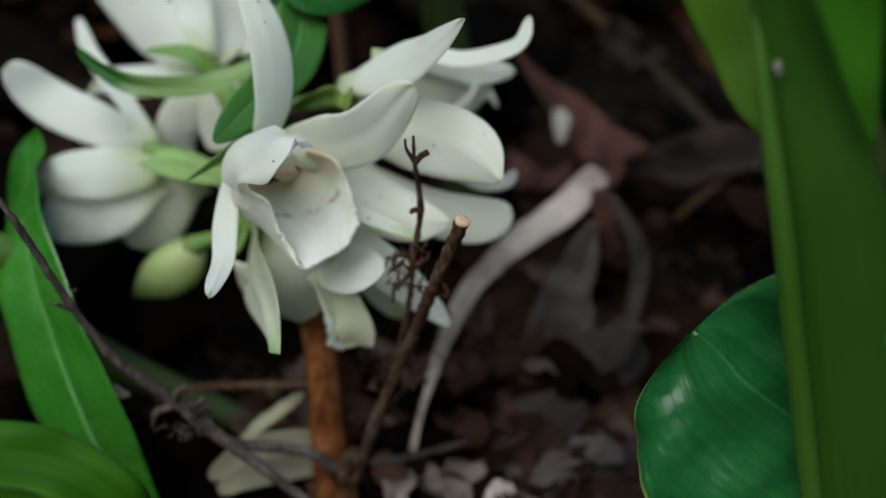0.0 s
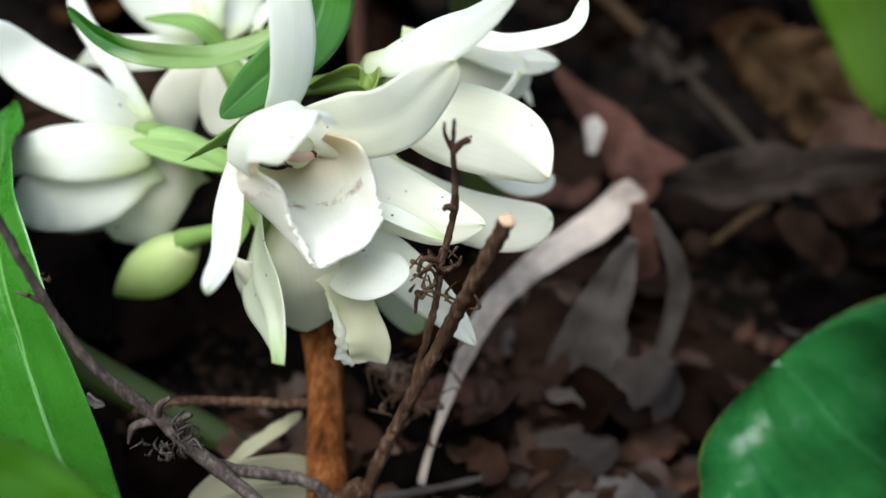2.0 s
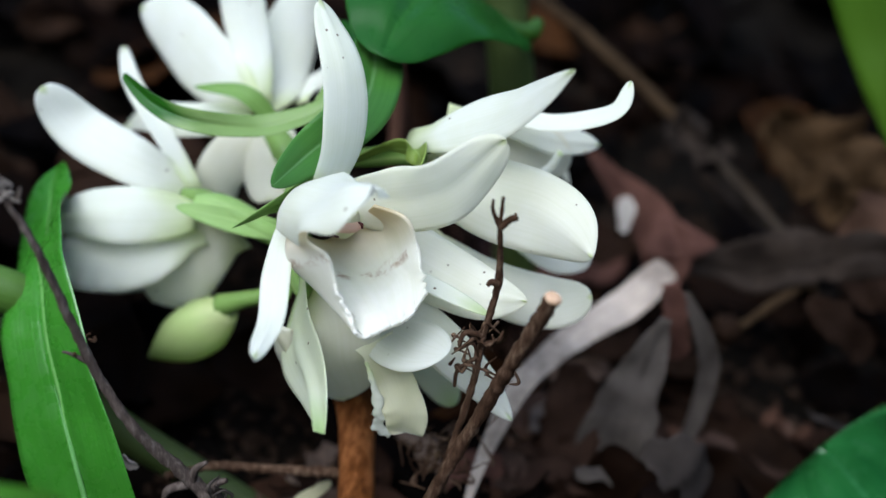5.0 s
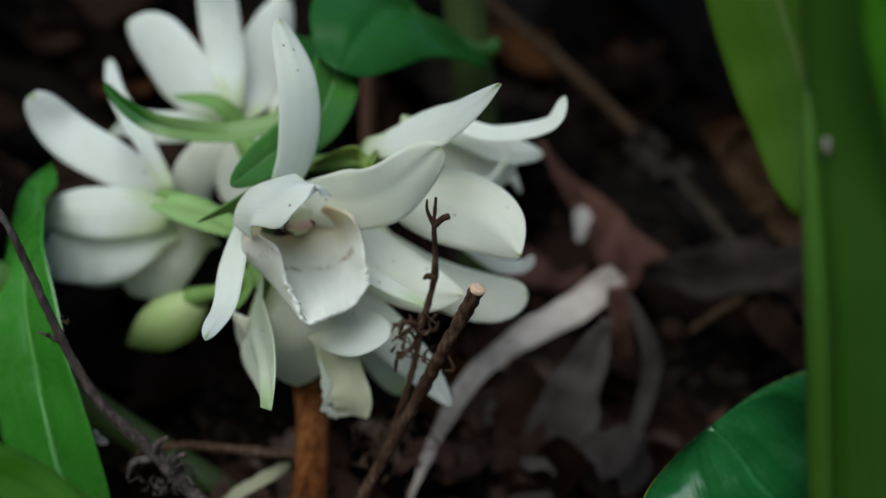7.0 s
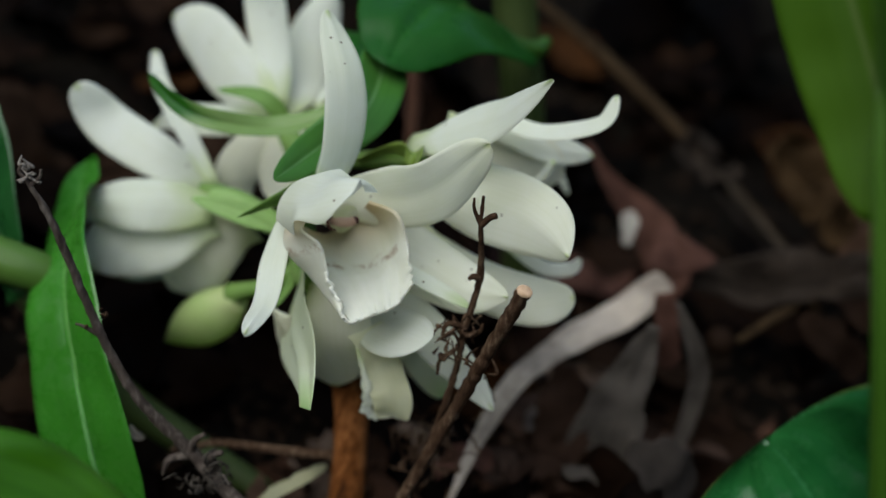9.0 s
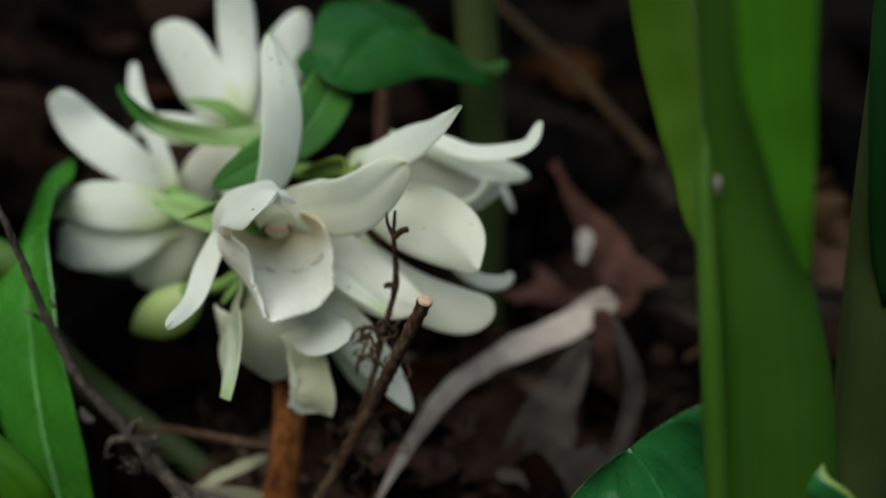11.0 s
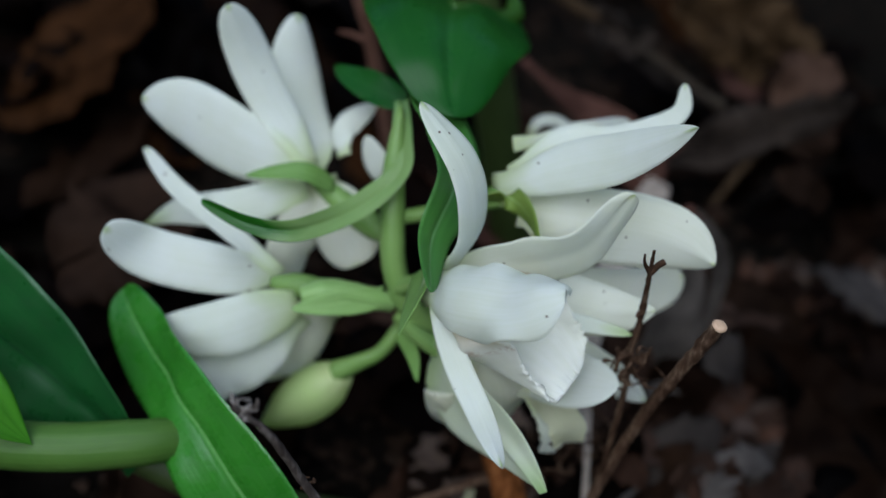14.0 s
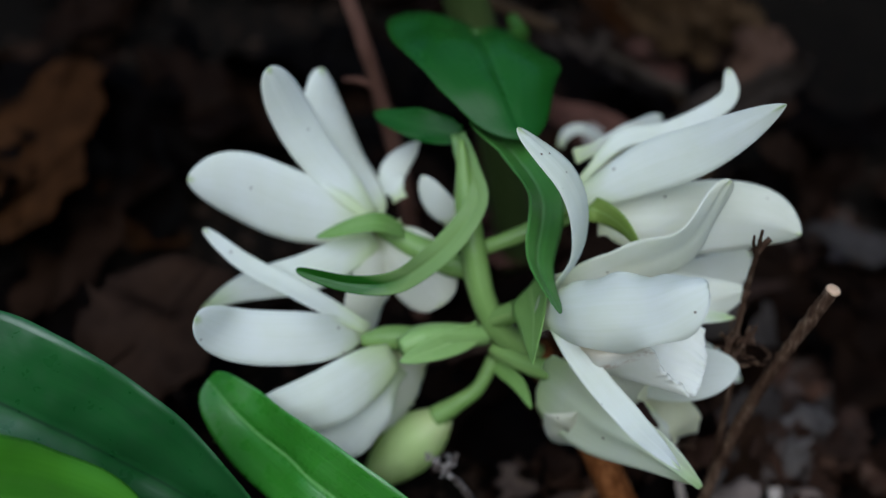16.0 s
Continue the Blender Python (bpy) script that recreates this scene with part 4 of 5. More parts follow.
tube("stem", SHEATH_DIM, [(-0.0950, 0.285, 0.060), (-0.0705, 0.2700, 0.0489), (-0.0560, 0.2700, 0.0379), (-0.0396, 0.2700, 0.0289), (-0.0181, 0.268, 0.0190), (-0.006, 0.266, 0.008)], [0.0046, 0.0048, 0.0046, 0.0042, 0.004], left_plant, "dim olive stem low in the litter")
blade("leaf", LEAF_BRIGHT, [(-0.1487, 0.2629, 0.1281), (-0.1338, 0.2646, 0.1154), (-0.1198, 0.2660, 0.1007), (-0.1073, 0.2612, 0.0845)], 0.0250, ((-0.39, -0.31, 0.87), (-0.18, -0.15, 0.97)), left_plant, "bright green ribbed sheath leaf", a=0.6, b=1.0, base=0.5, cup=(34, 34), groove=0.0010, ns=40, nv=20, pleat=0.0006, rough=0.0008)
near_leaf = tagged(empty("near_leaf_plant"), "green leaf close by, standing beside a strap leaf", "plant")
blade("leaf", LEAF_NEAR, [(-0.0680, 0.1540, 0.0910), (-0.0540, 0.1590, 0.0950), (-0.0410, 0.1640, 0.0920), (-0.0300, 0.1690, 0.0830), (-0.0200, 0.1740, 0.0690)], 0.0240, (0.05, -0.45, 0.45), near_leaf, "dark leaf blade close by", a=0.45, b=0.42, base=0.5, cup=(-30, -20), ns=40, nv=14, rough=0.0016, ripple=0.0010, waves=3, pleat=0.0005)

tube("midrib", SHEATH, [(-0.0680, 0.1538, 0.0910), (-0.0540, 0.1586, 0.0952), (-0.0410, 0.1636, 0.0922), (-0.0300, 0.1686, 0.0832)], [0.0010, 0.0008, 0.0006, 0.0003], near_leaf, "leaf midrib")

# ---- twigs ----
def twig(pts, radii, label, forks, bark):
    t = tagged(empty("dry_twig"), label, "twig")
    tube("branch", bark, pts, radii, t, ns=140, nr=14, lumps=0.34, seed=pts[0][0] * 99, lump_scale=620)
    for f, r in forks:
        tube("side_twig", bark, f, r, t, ns=14, nr=8, lumps=0.6, seed=f[0][0] * 77)
    return t


stub = twig([(0.0150, 0.2370, 0.030), (0.0215, 0.2375, 0.0560), (0.0293, 0.2345, 0.0850), (0.0370, 0.2260, 0.1175)], [0.0017, 0.0014, 0.00145, 0.0016], "cut brown twig stub with a pale end", [
    ([(0.0163, 0.237, 0.0393), (0.012, 0.238, 0.034), (0.0105, 0.239, 0.03)], [0.0022, 0.003, 0.004])], TWIG)
lathe("cut_face", CUT, (0.0370, 0.2260, 0.1173), (0.0371, 0.22585, 0.1179), [0.00165, 0.0017, 0.0015], stub, "pale cut end")
twig([(0.0225, 0.2390, 0.0560), (0.0248, 0.2400, 0.0710), (0.0265, 0.2410, 0.0850), (0.0270, 0.2420, 0.0980), (0.0278, 0.2420, 0.1110), (0.0258, 0.2390, 0.1240), (0.0252, 0.2380, 0.1310)], [0.0008, 0.0008, 0.0008, 0.0007, 0.0008, 0.0005, 0.0003], "thin dark forked twig tip", [
    ([(0.0258, 0.2390, 0.1240), (0.0272, 0.2386, 0.1262), (0.0286, 0.2384, 0.1272)], [0.0007, 0.0006, 0.0006]),
    ([(0.0256, 0.2390, 0.1245), (0.0238, 0.2386, 0.1275), (0.0234, 0.2384, 0.1300)], [0.0006, 0.0005, 0.0003]),
    ([(0.0272, 0.2415, 0.0980), (0.0230, 0.2400, 0.0990), (0.0222, 0.2395, 0.0960)], [0.0008, 0.0006, 0.0004]),
    ([(0.0270, 0.2415, 0.0960), (0.0300, 0.2400, 0.0985), (0.0305, 0.2395, 0.1010)], [0.0007, 0.0006, 0.0003]),
    ([(0.0268, 0.2415, 0.0930), (0.0230, 0.2400, 0.0900), (0.0228, 0.2395, 0.0860)], [0.0008, 0.0006, 0.0003]),
    ([(0.0276, 0.2415, 0.1108), (0.0262, 0.2405, 0.1112), (0.0256, 0.2403, 0.1104)], [0.0009, 0.0007, 0.0004])], TWIG)
twig([(-0.0649, 0.2230, 0.1215), (-0.0593, 0.2240, 0.1116), (-0.0500, 0.2280, 0.0855), (-0.0410, 0.2280, 0.0712), (-0.0290, 0.2320, 0.0566), (-0.0171, 0.2300, 0.0474), (0.0024, 0.2360, 0.0400), (0.009, 0.238, 0.033)], [0.0004, 0.0008, 0.0010, 0.0011, 0.0016, 0.0014, 0.0014, 0.0018], "knotty grey-brown dead twig", [
    ([(-0.0500, 0.2280, 0.0855), (-0.0540, 0.2275, 0.0872), (-0.0556, 0.2272, 0.0876)], [0.0007, 0.0005, 0.0003]),
    ([(-0.0640, 0.2232, 0.1200), (-0.0620, 0.2230, 0.1222), (-0.0616, 0.2228, 0.1240)], [0.0005, 0.0004, 0.0003]),
    ([(-0.0645, 0.2232, 0.1210), (-0.0662, 0.2230, 0.1225), (-0.0658, 0.2228, 0.1240)], [0.0004, 0.0004, 0.0003]),
    ([(-0.0250, 0.2320, 0.0530), (-0.0100, 0.2270, 0.0440), (0.0031, 0.2250, 0.0344), (0.014, 0.224, 0.024)], [0.0016, 0.0014, 0.0013, 0.0013]),
    ([(-0.0290, 0.2320, 0.0566), (-0.0285, 0.2305, 0.0610), (-0.0260, 0.2300, 0.0640)], [0.0012, 0.0009, 0.0004]),
    ([(-0.0300, 0.2320, 0.0560), (-0.0340, 0.2310, 0.0540), (-0.0350, 0.2300, 0.0500)], [0.0012, 0.0009, 0.0004]),
    ([(-0.0230, 0.2320, 0.0530), (-0.0240, 0.2305, 0.0580), (-0.0215, 0.2300, 0.0600)], [0.0012, 0.0008, 0.0004])], TWIG_ASH)
twig([(-0.0400, 0.252, 0.0400), (-0.0294, 0.2550, 0.0430), (-0.0150, 0.2565, 0.0437), (0.0020, 0.2585, 0.0445)], [0.0010, 0.0011, 0.0012, 0.0013], "reddish brown dry twig", [], TWIG)

# ---- dead leaves ----
def dead_leaf(name, mat, pts, w, face, label, **kw):
    rib = kw.pop("rib", 0.0)
    ob = blade(name, mat, pts, w, face, None, "", rough=kw.pop("rough", 0.0025), tear=kw.pop("tear", 0.35), thick=0.0006, **kw)
    if rib:
        f = Vector(face[0] if isinstance(face[0], (tuple, list)) else face).normalized() * 0.0004
        tube("midrib", mat, [Vector(p) + f for p in pts], [rib, rib * 0.8, rib * 0.3], ob, "dry leaf midrib", ns=20, nr=8)
    return tagged(ob, label, "dead leaf", group="leaf litter")


dead_leaf("dead_leaf", PALE, [(0.030, 0.255, 0.026), (0.0322, 0.262, 0.0373), (0.0353, 0.272, 0.0446), (0.0400, 0.284, 0.0524), (0.0470, 0.296, 0.0585), (0.0564, 0.310, 0.0613), (0.0723, 0.325, 0.0675), (0.0840, 0.334, 0.0775)], 0.0100, ((-0.02, -0.2, 0.05), (-0.10, -0.2, 0.12), (-0.12, -0.2, 0.14)), "long pale dry strap leaf leaning on litter", a=1.15, b=0.16, base=0.22, cup=(80, 20), seed=1, ns=60, rough=0.0014, tear=0.1, rib=0.0004)
dead_leaf("dead_leaf", RUST, [(0.0546, 0.3880, 0.0958), (0.0678, 0.3760, 0.0873), (0.0786, 0.3660, 0.0810), (0.0867, 0.3560, 0.0737), (0.0888, 0.3480, 0.0639)], 0.0160, ((-0.05, -0.2, 0.15), (-0.10, -0.2, 0.12), (-0.2, -0.2, 0.02)), "reddish brown curled dead leaf", a=1.0, b=0.30, base=0.2, cup=(60, 30), seed=2, rib=0.0005, ns=44, nv=14, rough=0.0022, tear=0.15)
dead_leaf("dead_leaf", RUST, [(0.0812, 0.3580, 0.0766), (0.0908, 0.3540, 0.0772), (0.1005, 0.3500, 0.0800)], 0.0150, (-0.12, -0.2, 0.10), "pointed flap of a reddish brown dead leaf", a=0.2, b=0.8, base=0.9, cup=20, seed=63, ns=30, rough=0.0015, tear=0.08)
dead_leaf("dead_leaf", RUST, [(0.0800, 0.3120, 0.0830), (0.0830, 0.3100, 0.0740), (0.0855, 0.3100, 0.0660), (0.0850, 0.3110, 0.0590)], 0.0085, (-0.05, -0.2, 0.06), "narrow reddish brown folded dead leaf", a=0.4, b=0.6, base=0.6, cup=60, seed=12, rough=0.0015)
dead_leaf("dead_leaf", GREY_PALE, [(0.0840, 0.3110, 0.0810), (0.0920, 0.3100, 0.0700), (0.0960, 0.3100, 0.0600), (0.0970, 0.3100, 0.0440), (0.0960, 0.3100, 0.0300)], 0.0060, (-0.05, -0.2, 0.06), "grey curled sliver of dead leaf", a=0.4, b=0.4, base=0.4, cup=60, seed=13, rough=0.0012, tear=0.12)
dead_leaf("dead_leaf", GREY_PALE, [(0.0765, 0.2960, 0.0800), (0.0750, 0.2950, 0.0690), (0.0735, 0.2950, 0.0540), (0.0715, 0.2940, 0.0380), (0.070, 0.292, 0.022)], 0.0190, (-0.03, -0.2, 0.06), "grey weathered dead leaf hanging down", a=0.75, b=0.3, base=0.2, cup=30, seed=3, rib=0.0005, ns=40, rough=0.003, tear=0.12)
dead_leaf("dead_leaf", SCRAP_BROWN, [(0.0560, 0.3000, 0.0600), (0.0600, 0.2960, 0.0450), (0.0620, 0.2930, 0.0250)], 0.0150, (-0.03, -0.2, 0.06), "dull brown dead leaf hanging in shade", a=0.4, b=0.4, base=0.5, cup=30, seed=33, rough=0.003)
root = tagged(tube("root", ROOT, [(0.010, 0.445, 0.140), (0.0289, 0.4410, 0.1300), (0.0550, 0.4300, 0.1180), (0.0809, 0.4170, 0.1040), (0.105, 0.405, 0.090), (0.1332, 0.3900, 0.0700), (0.15, 0.385, 0.05)], [0.0020, 0.0021, 0.0023, 0.0028, 0.0018, 0.0016, 0.0014], lumps=0.35), "grey-brown woody root over the litter", "root")
dead_leaf("fallen_petal", FALLEN, [(0.0050, 0.2500, 0.0321), (-0.0050, 0.2460, 0.0336), (-0.0154, 0.2420, 0.0321), (-0.0238, 0.2380, 0.0263)], 0.0075, (-0.03, -0.2, 0.16), "fallen cream petal curling on the litter", a=0.4, b=0.4, base=0.7, cup=60, seed=4, rough=0.001, tear=0.08)
dead_leaf("fallen_petal", FALLEN, [(0.0080, 0.2460, 0.0268), (-0.0028, 0.2420, 0.0278), (-0.0132, 0.2380, 0.0278), (-0.0207, 0.2350, 0.0250)], 0.0075, (-0.03, -0.2, 0.16), "folded cream petal lying at the cane's foot", a=0.4, b=0.4, base=0.7, cup=70, seed=41, rough=0.0012, tear=0.08)
dead_leaf("dry_strip", STRAW, [(-0.0173, 0.2460, 0.0314), (-0.0105, 0.2520, 0.0355), (-0.0053, 0.2570, 0.0382), (-0.0015, 0.2620, 0.0384)], 0.0034, (-0.03, -0.2, 0.12), "narrow pale straw on the litter", a=0.3, b=0.4, cup=50, seed=5, rough=0.001)

dead_leaf("dead_leaf", TAN, [(0.1218, 0.4050, 0.1060), (0.1378, 0.4000, 0.0946), (0.1519, 0.3920, 0.0901), (0.1662, 0.3850, 0.0902)], 0.030, (-0.1, -0.25, 0.2), "broad tan crumpled dead leaf with torn edges", a=0.4, b=0.4, base=0.4, cup=70, seed=21, rib=0.0007, rough=0.011, ripple=0.004, waves=3, tear=0.6, ns=44, nv=20)
dead_leaf("dead_leaf", TAN, [(0.1423, 0.3880, 0.1055), (0.1525, 0.3820, 0.0962), (0.1566, 0.3780, 0.0851)], 0.020, (-0.3, -0.25, 0.3), "tan flap of a dead leaf", a=0.4, b=0.5, base=0.5, cup=90, seed=61, rough=0.008, ripple=0.003, waves=2, tear=0.6, ns=36, nv=16)
dead_leaf("dead_leaf", RUST_PALE, [(0.1591, 0.3700, 0.0965), (0.1526, 0.3620, 0.0824), (0.1583, 0.3550, 0.0637)], 0.026, (-0.2, -0.3, 0.15), "reddish brown dead leaf standing on edge", a=0.4, b=0.4, base=0.5, cup=50, seed=62, rib=0.0006, rough=0.005, ns=36, nv=14)
dry_head = tagged(empty("dry_stalk"), "pale dry stalk with a shrivelled seed head", "dry stalk")
tube("stalk", TWIG_DULL, [(0.1021, 0.4000, 0.0924), (0.1149, 0.3920, 0.0837), (0.1245, 0.3850, 0.0773), (0.1328, 0.3800, 0.0728)], [0.0022, 0.0016, 0.0016, 0.0020], dry_head, ns=30, nr=10, lumps=0.35)
blade("seed_head", GREY_MID, [(0.0914, 0.4040, 0.1049), (0.0947, 0.4000, 0.0962), (0.1039, 0.3980, 0.0915), (0.1108, 0.4000, 0.0947)], 0.0130, (-0.2, -0.5, 0.3), dry_head, "shrivelled grey seed head", a=0.35, b=0.35, base=0.5, cup=150, ns=36, nv=18, rough=0.008, tear=0.5, ripple=0.002, waves=3)
tagged(tube("stick", ROOT, [(0.1132, 0.3450, 0.0557), (0.1264, 0.3500, 0.0675), (0.1416, 0.3560, 0.0790)], [0.0012, 0.0016, 0.0014], lumps=0.3), "dark straight stick lying on a dead leaf", "stick")
dead_leaf("dead_leaf", GREY_MID, [(0.0890, 0.3620, 0.0670), (0.1160, 0.3560, 0.0720), (0.1403, 0.3500, 0.0830), (0.160, 0.346, 0.092)], 0.016, (-0.05, -0.2, 0.12), "grey-brown flat dead leaf", a=0.4, b=0.5, cup=30, seed=22, rib=0.0006, rough=0.006, ns=40, groove=0.002)
dead_leaf("dead_leaf", UMBER, [(0.1250, 0.3320, 0.0740), (0.1370, 0.3300, 0.0690), (0.1480, 0.3300, 0.0600)], 0.013, (-0.05, -0.2, 0.2), "brown dead leaf lying flat", a=0.4, b=0.4, cup=40, seed=27, rib=0.0005, rough=0.003)
dead_leaf("dead_leaf", OCHRE, [(0.1201, 0.432, 0.0980), (0.1438, 0.420, 0.0900), (0.1652, 0.400, 0.0800)], 0.030, (-0.1, -0.25, 0.2), "tan curled dead leaf", a=0.5, b=0.4, cup=70, seed=28, rib=0.0007, rough=0.005)
dead_leaf("dead_leaf", GREY, [(0.1000, 0.402, 0.0890), (0.1195, 0.398, 0.0765), (0.1368, 0.396, 0.0650)], 0.0065, (-0.1, -0.25, 0.2), "narrow grey-brown strip of dead leaf", a=0.4, b=0.4, base=0.5, cup=50, seed=29, rough=0.002)
dead_leaf("dead_leaf", GREY, [(0.0900, 0.412, 0.1000), (0.0960, 0.410, 0.0930), (0.1040, 0.408, 0.0880)], 0.013, (-0.1, -0.25, 0.2), "crumpled grey dead leaf", a=0.4, b=0.4, cup=80, seed=30, rough=0.004)
dead_leaf("dead_leaf", UMBER, [(-0.1650, 0.370, 0.0700), (-0.1440, 0.365, 0.0560), (-0.1260, 0.360, 0.0300)], 0.045, (0.05, -0.25, 0.15), "dull pinkish brown dead leaf", a=0.4, b=0.4, cup=40, seed=31, rib=0.0009, rough=0.004)
dead_leaf("dead_leaf", UMBER, [(-0.0860, 0.330, 0.0030), (-0.0502, 0.330, 0.0150), (-0.0218, 0.330, 0.0270), (0.01, 0.335, 0.036)], 0.013, (-0.02, -0.2, 0.1), "long dull brown leaf low in shade", a=0.3, b=0.4, base=0.5, cup=60, seed=32, rough=0.002)
dead_leaf("dead_leaf", UMBER, [(-0.1040, 0.352, 0.0650), (-0.0850, 0.352, 0.0720), (-0.0600, 0.372, 0.0740)], 0.042, (-0.2, -0.3, 0.5), "broad dull brown leaf with gaps round it", a=0.4, b=0.4, cup=30, seed=34, rib=0.0008, rough=0.005)
dead_leaf("dead_leaf", OCHRE, [(-0.0622, 0.5, 0.092), (-0.0879, 0.46, 0.0784), (-0.1091, 0.42, 0.0718)], 0.045, (-0.2, -0.25, 0.2), "large orange-brown dead leaf standing in litter", a=0.5, b=0.4, cup=30, seed=23, rib=0.0009, rough=0.005)
dead_leaf("dead_leaf", LITTER_SHADED, [(-0.0539, 0.5, 0.0803), (-0.0562, 0.46, 0.0657), (-0.0568, 0.43, 0.0483)], 0.030, (-0.2, -0.25, 0.2), "brown dead leaf with shade darkened into its colour", a=0.5, b=0.5, cup=40, seed=24, rib=0.0007, rough=0.005)
dead_leaf("dead_leaf", GREY, [(0.0765, 0.28, 0.0493), (0.089, 0.284, 0.044), (0.100, 0.292, 0.034)], 0.016, (-0.05, -0.2, 0.2), "grey dead leaf scrap", a=0.5, b=0.5, cup=30, seed=25)
dead_leaf("dead_leaf", GREY_PALE, [(0.064, 0.246, 0.022), (0.073, 0.252, 0.026), (0.085, 0.258, 0.022)], 0.009, (-0.05, -0.2, 0.2), "pale grey dead leaf scrap", a=0.5, b=0.4, cup=50, seed=26)
tagged(lathe("pebble", UMBER, (0.1005, 0.3300, 0.0600), (0.1075, 0.3300, 0.0640), [0.0028, 0.0048, 0.0046, 0.0030], nr=10), "small brown knob in the litter", "debris")
dead_leaf("pale_scrap", PALE, [(-0.0462, 0.2395, 0.0548), (-0.0450, 0.2400, 0.0528), (-0.0432, 0.2405, 0.0515)], 0.0026, (-0.1, -0.2, 0.1), "small pinkish white scrap beside a twig", a=0.4, b=0.5, base=0.4, cup=120, seed=52, rough=0.002, ns=14)
dry_stem = tagged(empty("dead_stalk"), "thin orange-brown dry stalk behind a heart-shaped leaf", "dry stalk")
tube("stalk", DRY_STEM, [(-0.0185, 0.360, 0.176), (-0.0120, 0.360, 0.1505), (-0.0085, 0.360, 0.1367), (-0.0050, 0.360, 0.1223), (0.000, 0.356, 0.085), (0.002, 0.352, 0.02)], [0.0022, 0.0023, 0.0024, 0.0024, 0.0027, 0.0030], dry_stem, lumps=0.15)
tube("side_shoot", DRY_STEM, [(-0.0050, 0.360, 0.1223), (-0.0100, 0.362, 0.1250), (-0.0140, 0.364, 0.1255)], [0.0012, 0.0009, 0.0005], dry_stem, ns=10, nr=8)
dead_leaf("white_scrap", PALE_SCRAP, [(0.0700, 0.3595, 0.0860), (0.0722, 0.3570, 0.0815), (0.0728, 0.3560, 0.0760)], 0.0070, (-0.1, -0.2, 0.1), "small whitish scrap caught in the litter", a=0.4, b=0.6, base=0.5, cup=70, seed=51, rough=0.003, ns=18)


# torn grey and brown pieces at the foot of the cane
PIECES = [
    (GREY, [(0.052, 0.262, 0.024), (0.066, 0.266, 0.031), (0.080, 0.272, 0.030)], 0.017, "flat grey piece of rotten leaf"),
    (GREY, [(0.058, 0.240, 0.018), (0.068, 0.254, 0.026), (0.078, 0.270, 0.027)], 0.014, "torn dull grey dead leaf"),
    (GREY_PALE, [(0.0620, 0.2830, 0.0350), (0.0710, 0.2840, 0.0375), (0.0790, 0.2860, 0.0350)], 0.006, "small pale grey scrap"),
    (PALE, [(0.0500, 0.2360, 0.0200), (0.0550, 0.2420, 0.0255), (0.0590, 0.2450, 0.0240)], 0.006, "curled whitish scrap of leaf"),
    (RUST, [(0.0260, 0.2760, 0.0340), (0.0350, 0.2790, 0.0375), (0.0420, 0.2800, 0.0350)], 0.009, "crumpled reddish leaf scrap"),
    (UMBER, [(0.0420, 0.2720, 0.0300), (0.0500, 0.2700, 0.0355), (0.0560, 0.2740, 0.0300)], 0.010, "dull brown leaf scrap"),
    (GREY, [(0.0840, 0.2500, 0.0150), (0.0930, 0.2560, 0.0240), (0.1040, 0.2580, 0.0180)], 0.015, "dark grey leaf scrap"),
    (RUST, [(0.0620, 0.3020, 0.0400), (0.0740, 0.3050, 0.0430), (0.0860, 0.3050, 0.0380)], 0.010, "reddish brown leaf scrap"),
]
for k, (mat, pts, w, label) in enumerate(PIECES):
    dead_leaf("leaf_scrap", mat, pts, w, (-0.1 + 0.05 * k, -0.3, 0.8), label, a=0.35, b=0.35, base=0.5, cup=40 - 12 * k, seed=70 + k, rough=0.005, ns=22, ripple=0.001, waves=2)
tagged(tube("dry_straw", GREY_PALE, [(0.0190, 0.2440, 0.0300), (0.0300, 0.2480, 0.0300), (0.0450, 0.2540, 0.0310)], [0.0007, 0.0011, 0.0008], lumps=0.3), "thin grey dry straw on the litter", "straw")


def tangle(mat, at, spread, count, seed, label):
    t = tagged(empty("dry_tangle"), label, "debris")
    r = random.Random(seed)
    for _ in range(count):
        p = Vector(at) + Vector([r.gauss(0, spread) for _ in range(3)])
        d = Vector([r.gauss(0, 1) for _ in range(3)]).normalized()
        e = Vector([r.gauss(0, 1) for _ in range(3)]).normalized()
        n = r.uniform(0.25, 0.9) * spread * 2.0
        tube("shred", mat, [p - d * n / 2, p + e * n * 0.6, p + d * n / 2], [0.00015, 0.0004, 0.00015], t, ns=12, nr=6, lumps=0.5, seed=r.random() * 50)
    return t


tangle(TWIG_GREY, (-0.0250, 0.2305, 0.0525), 0.0032, 34, 3, "tangle of dry grey shreds on a twig")
tangle(TWIG, (0.0228, 0.2600, 0.0525), 0.0046, 44, 4, "dark curled dry shreds beside the cut twig")
tangle(TWIG, (0.0262, 0.2405, 0.0950), 0.0030, 30, 5, "dry scales round a thin twig")

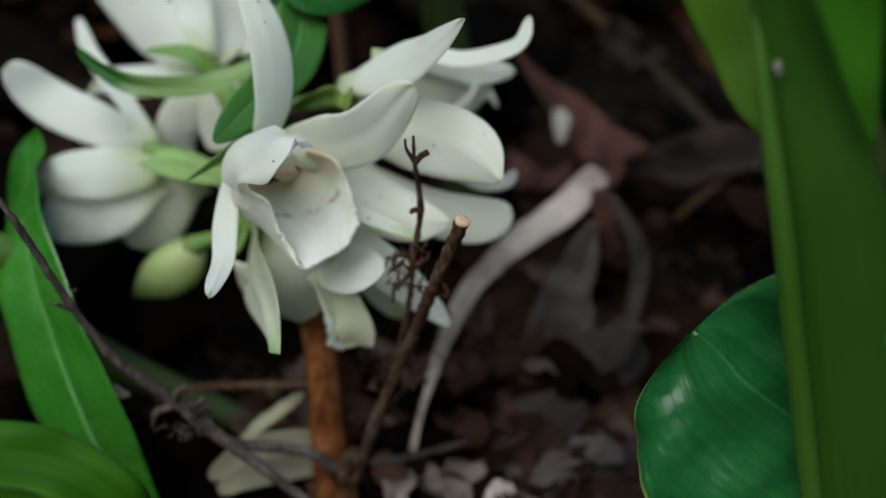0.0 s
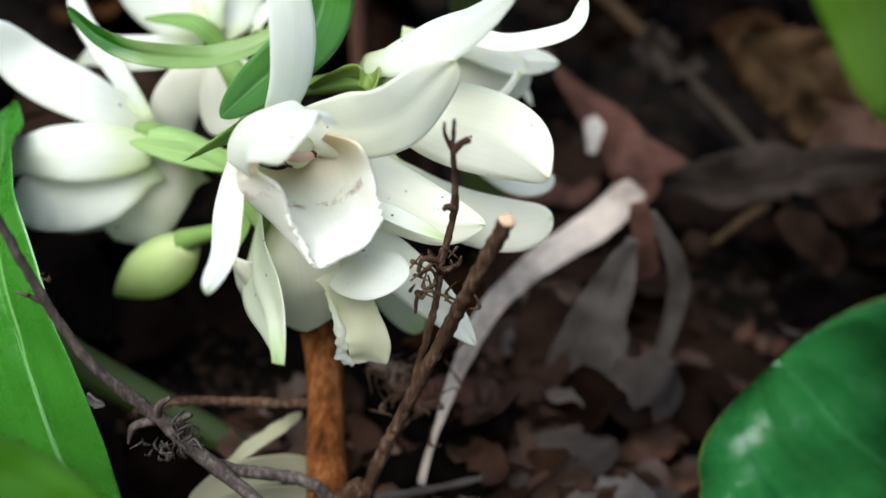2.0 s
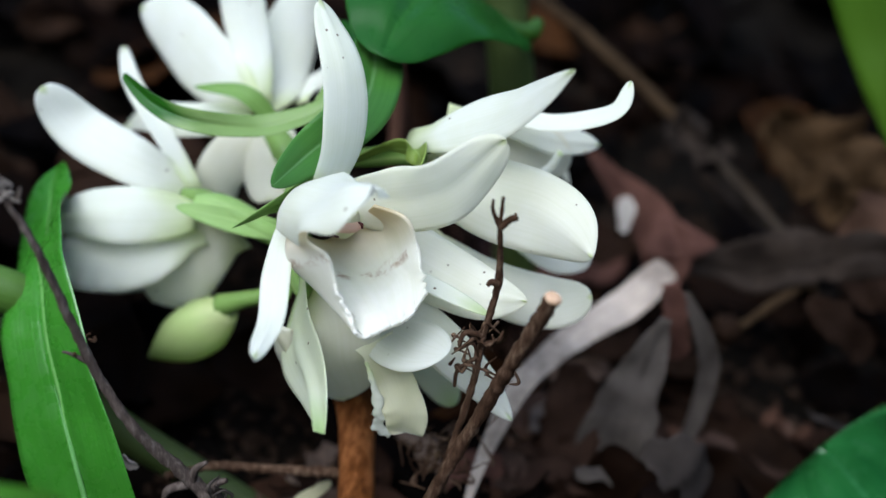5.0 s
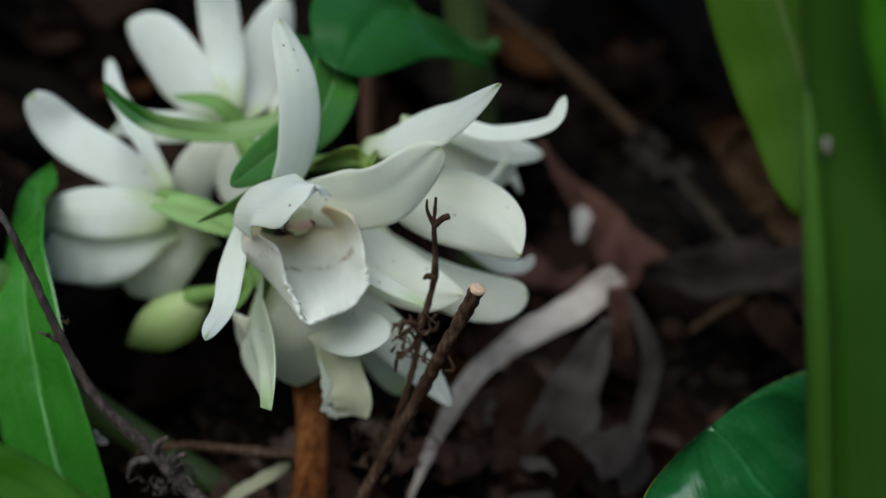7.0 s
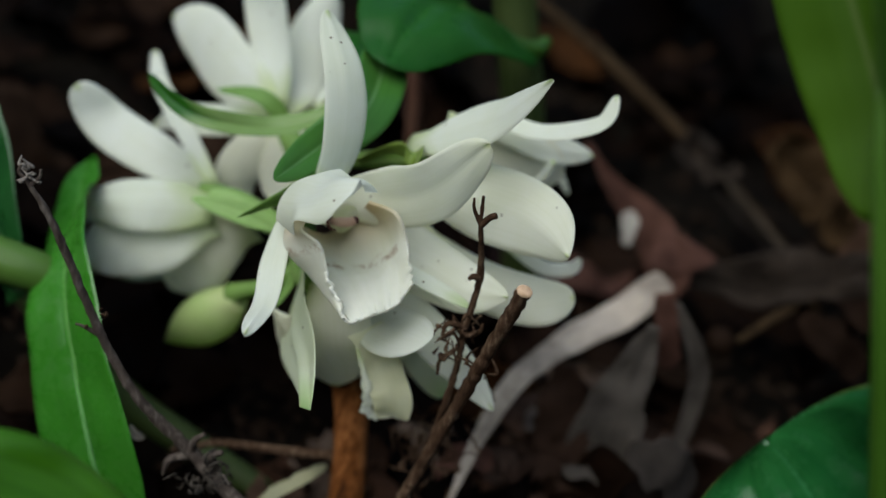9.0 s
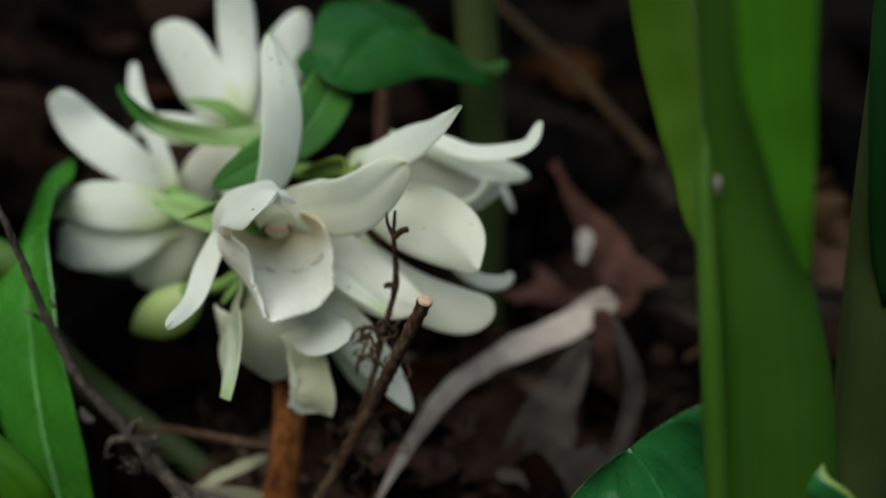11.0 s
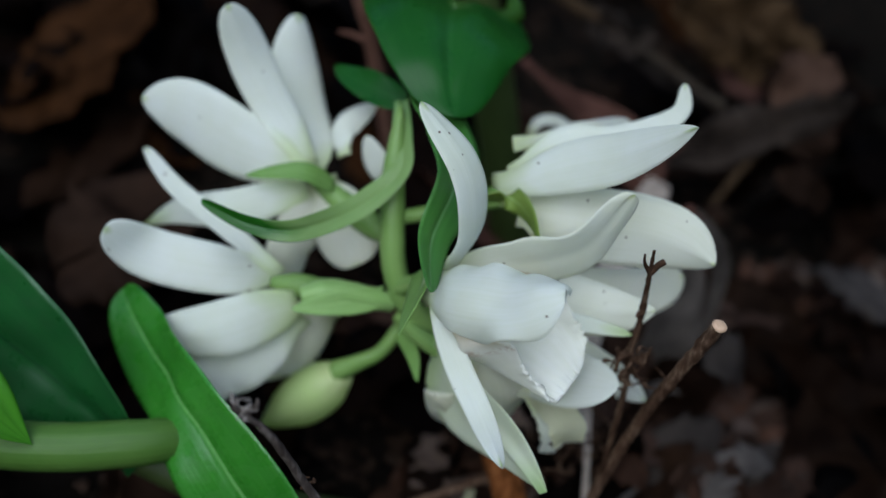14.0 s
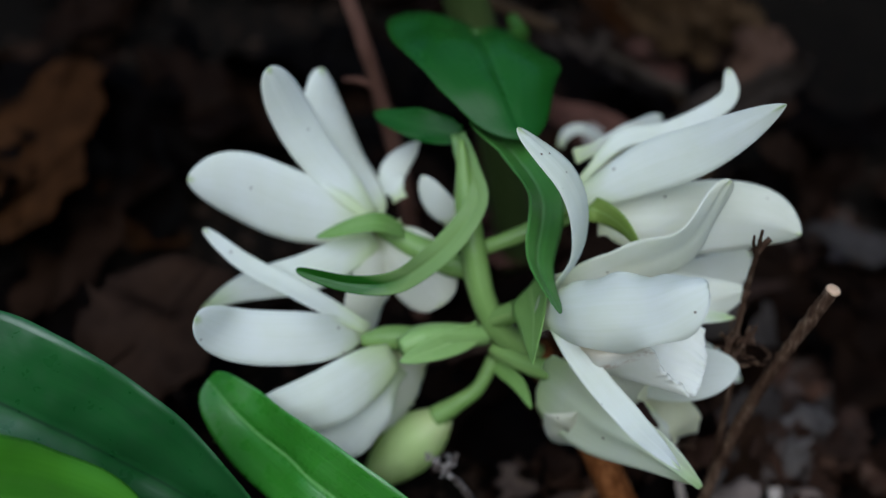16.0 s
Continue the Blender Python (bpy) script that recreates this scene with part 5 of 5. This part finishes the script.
tangle(TWIG_PALE, (-0.0648, 0.2230, 0.1232), 0.0014, 9, 6, "bristly grey end of a dead twig")
tangle(TWIG, (-0.0515, 0.2278, 0.0880), 0.0013, 7, 8, "dry flakes on a dead twig")
rng = random.Random(37)
for k in range(75):
    x, y = rng.uniform(0.035, 0.125), rng.uniform(0.248, 0.325)
    size = rng.uniform(0.010, 0.024)
    an = rng.uniform(-0.9, 0.9)
    d = Vector((math.cos(an), math.sin(an), 0)) * size * 0.5
    c = Vector((x, y, ground_height(x, y) + rng.uniform(0.009, 0.017)))
    pts = [c - d, c + Vector((0, 0, rng.uniform(-0.05, 0.12) * size)), c + d + Vector((0, 0, rng.uniform(-0.1, 0.25) * size))]
    dead_leaf("leaf_scrap", SCRAP_BROWN, pts, size * rng.uniform(0.4, 0.75), (rng.uniform(-0.4, 0.4), rng.uniform(-0.9, 0.1), 1.0), "crumbling brown piece of dead leaf on the ground",
              a=0.35, b=0.35, base=0.5, cup=rng.uniform(-40, 60), seed=300 + k, ns=16, nv=8, rough=0.004, tear=0.5)
rng = random.Random(19)
for k in range(230):
    x, y = rng.uniform(-0.02, 0.20), rng.uniform(0.225, 0.345)
    size = rng.uniform(0.008, 0.034)
    an = rng.uniform(0, 6.283)
    d = Vector((math.cos(an), math.sin(an), 0)) * size * 0.5
    c = Vector((x, y, ground_height(x, y) + rng.uniform(0.001, 0.012)))
    pts = [c - d + Vector((0, 0, rng.uniform(0, 0.3) * size)), c + Vector((0, 0, rng.uniform(-0.1, 0.25) * size)), c + d + Vector((0, 0, rng.uniform(0, 0.4) * size))]
    dead_leaf("leaf_scrap", SCRAPS, pts, size * rng.uniform(0.35, 0.7), (rng.uniform(-0.7, 0.7), rng.uniform(-0.9, 0.4), 1.0), "torn brown scrap of dead leaf on the ground",
              a=rng.uniform(0.3, 0.7), b=rng.uniform(0.3, 0.7), base=0.3, cup=rng.uniform(-90, 140), ns=14, nv=8, seed=k + 400, ripple=0.0016, waves=3, rough=0.007, tear=0.7)
cv, cf = [], []
for k in range(5200):
    x, y = rng.gauss(0.05, 0.11), 0.22 + abs(rng.gauss(0, 0.17))
    r = rng.uniform(0.0006, 0.0028)
    c = Vector((x, y, ground_height(x, y) + r * 0.3))
    n = len(cv)
    for q in ((1, 0, 0), (-1, 0, 0), (0, 1, 0), (0, -1, 0), (0, 0, 0.7), (0, 0, -0.7)):
        cv.append(c + Vector((q[0] * rng.uniform(0.5, 1.6), q[1] * rng.uniform(0.5, 1.6), q[2] * rng.uniform(0.4, 1.2))) * r)
    cf += [(n + a, n + b, n + e) for a, b, e in ((0, 2, 4), (2, 1, 4), (1, 3, 4), (3, 0, 4), (2, 0, 5), (1, 2, 5), (3, 1, 5), (0, 3, 5))]
tagged(link("crumbs", cv, cf, CRUMB), "crumbs of soil and rotten leaf", "crumbs", kind="stuff")

rng = random.Random(7)
for k in range(330):
    if k < 200:
        x, y = rng.uniform(-0.22, 0.26), rng.uniform(0.24, 0.62)
    else:
        x, y = rng.uniform(-0.6, 0.75), rng.uniform(0.55, 1.5)
    size = rng.uniform(0.035, 0.085) * (1.0 if k < 200 else 1.6)
    an = rng.uniform(0, 6.283)
    d = Vector((math.cos(an), math.sin(an), 0))
    z = ground_height(x, y) + rng.uniform(0.002, 0.016)
    lift = rng.uniform(-0.15, 0.45) * size
    c = Vector((x, y, z))
    pts = [c - d * size * 0.5 + Vector((0, 0, lift * rng.uniform(-0.2, 0.5))), c + Vector((0, 0, rng.uniform(-0.1, 0.2) * size)), c + d * size * 0.5 + Vector((0, 0, abs(lift)))]
    pts = [p + Vector((0, 0, max(0, ground_height(p.x, p.y) + 0.001 - p.z))) for p in pts]
    mat = rng.choices([LITTER_SHADED if k < 200 else LITTER_FAR_SHADED, GREY, OCHRE, RUST], [0.93, 0.01, 0.03, 0.03])[0]
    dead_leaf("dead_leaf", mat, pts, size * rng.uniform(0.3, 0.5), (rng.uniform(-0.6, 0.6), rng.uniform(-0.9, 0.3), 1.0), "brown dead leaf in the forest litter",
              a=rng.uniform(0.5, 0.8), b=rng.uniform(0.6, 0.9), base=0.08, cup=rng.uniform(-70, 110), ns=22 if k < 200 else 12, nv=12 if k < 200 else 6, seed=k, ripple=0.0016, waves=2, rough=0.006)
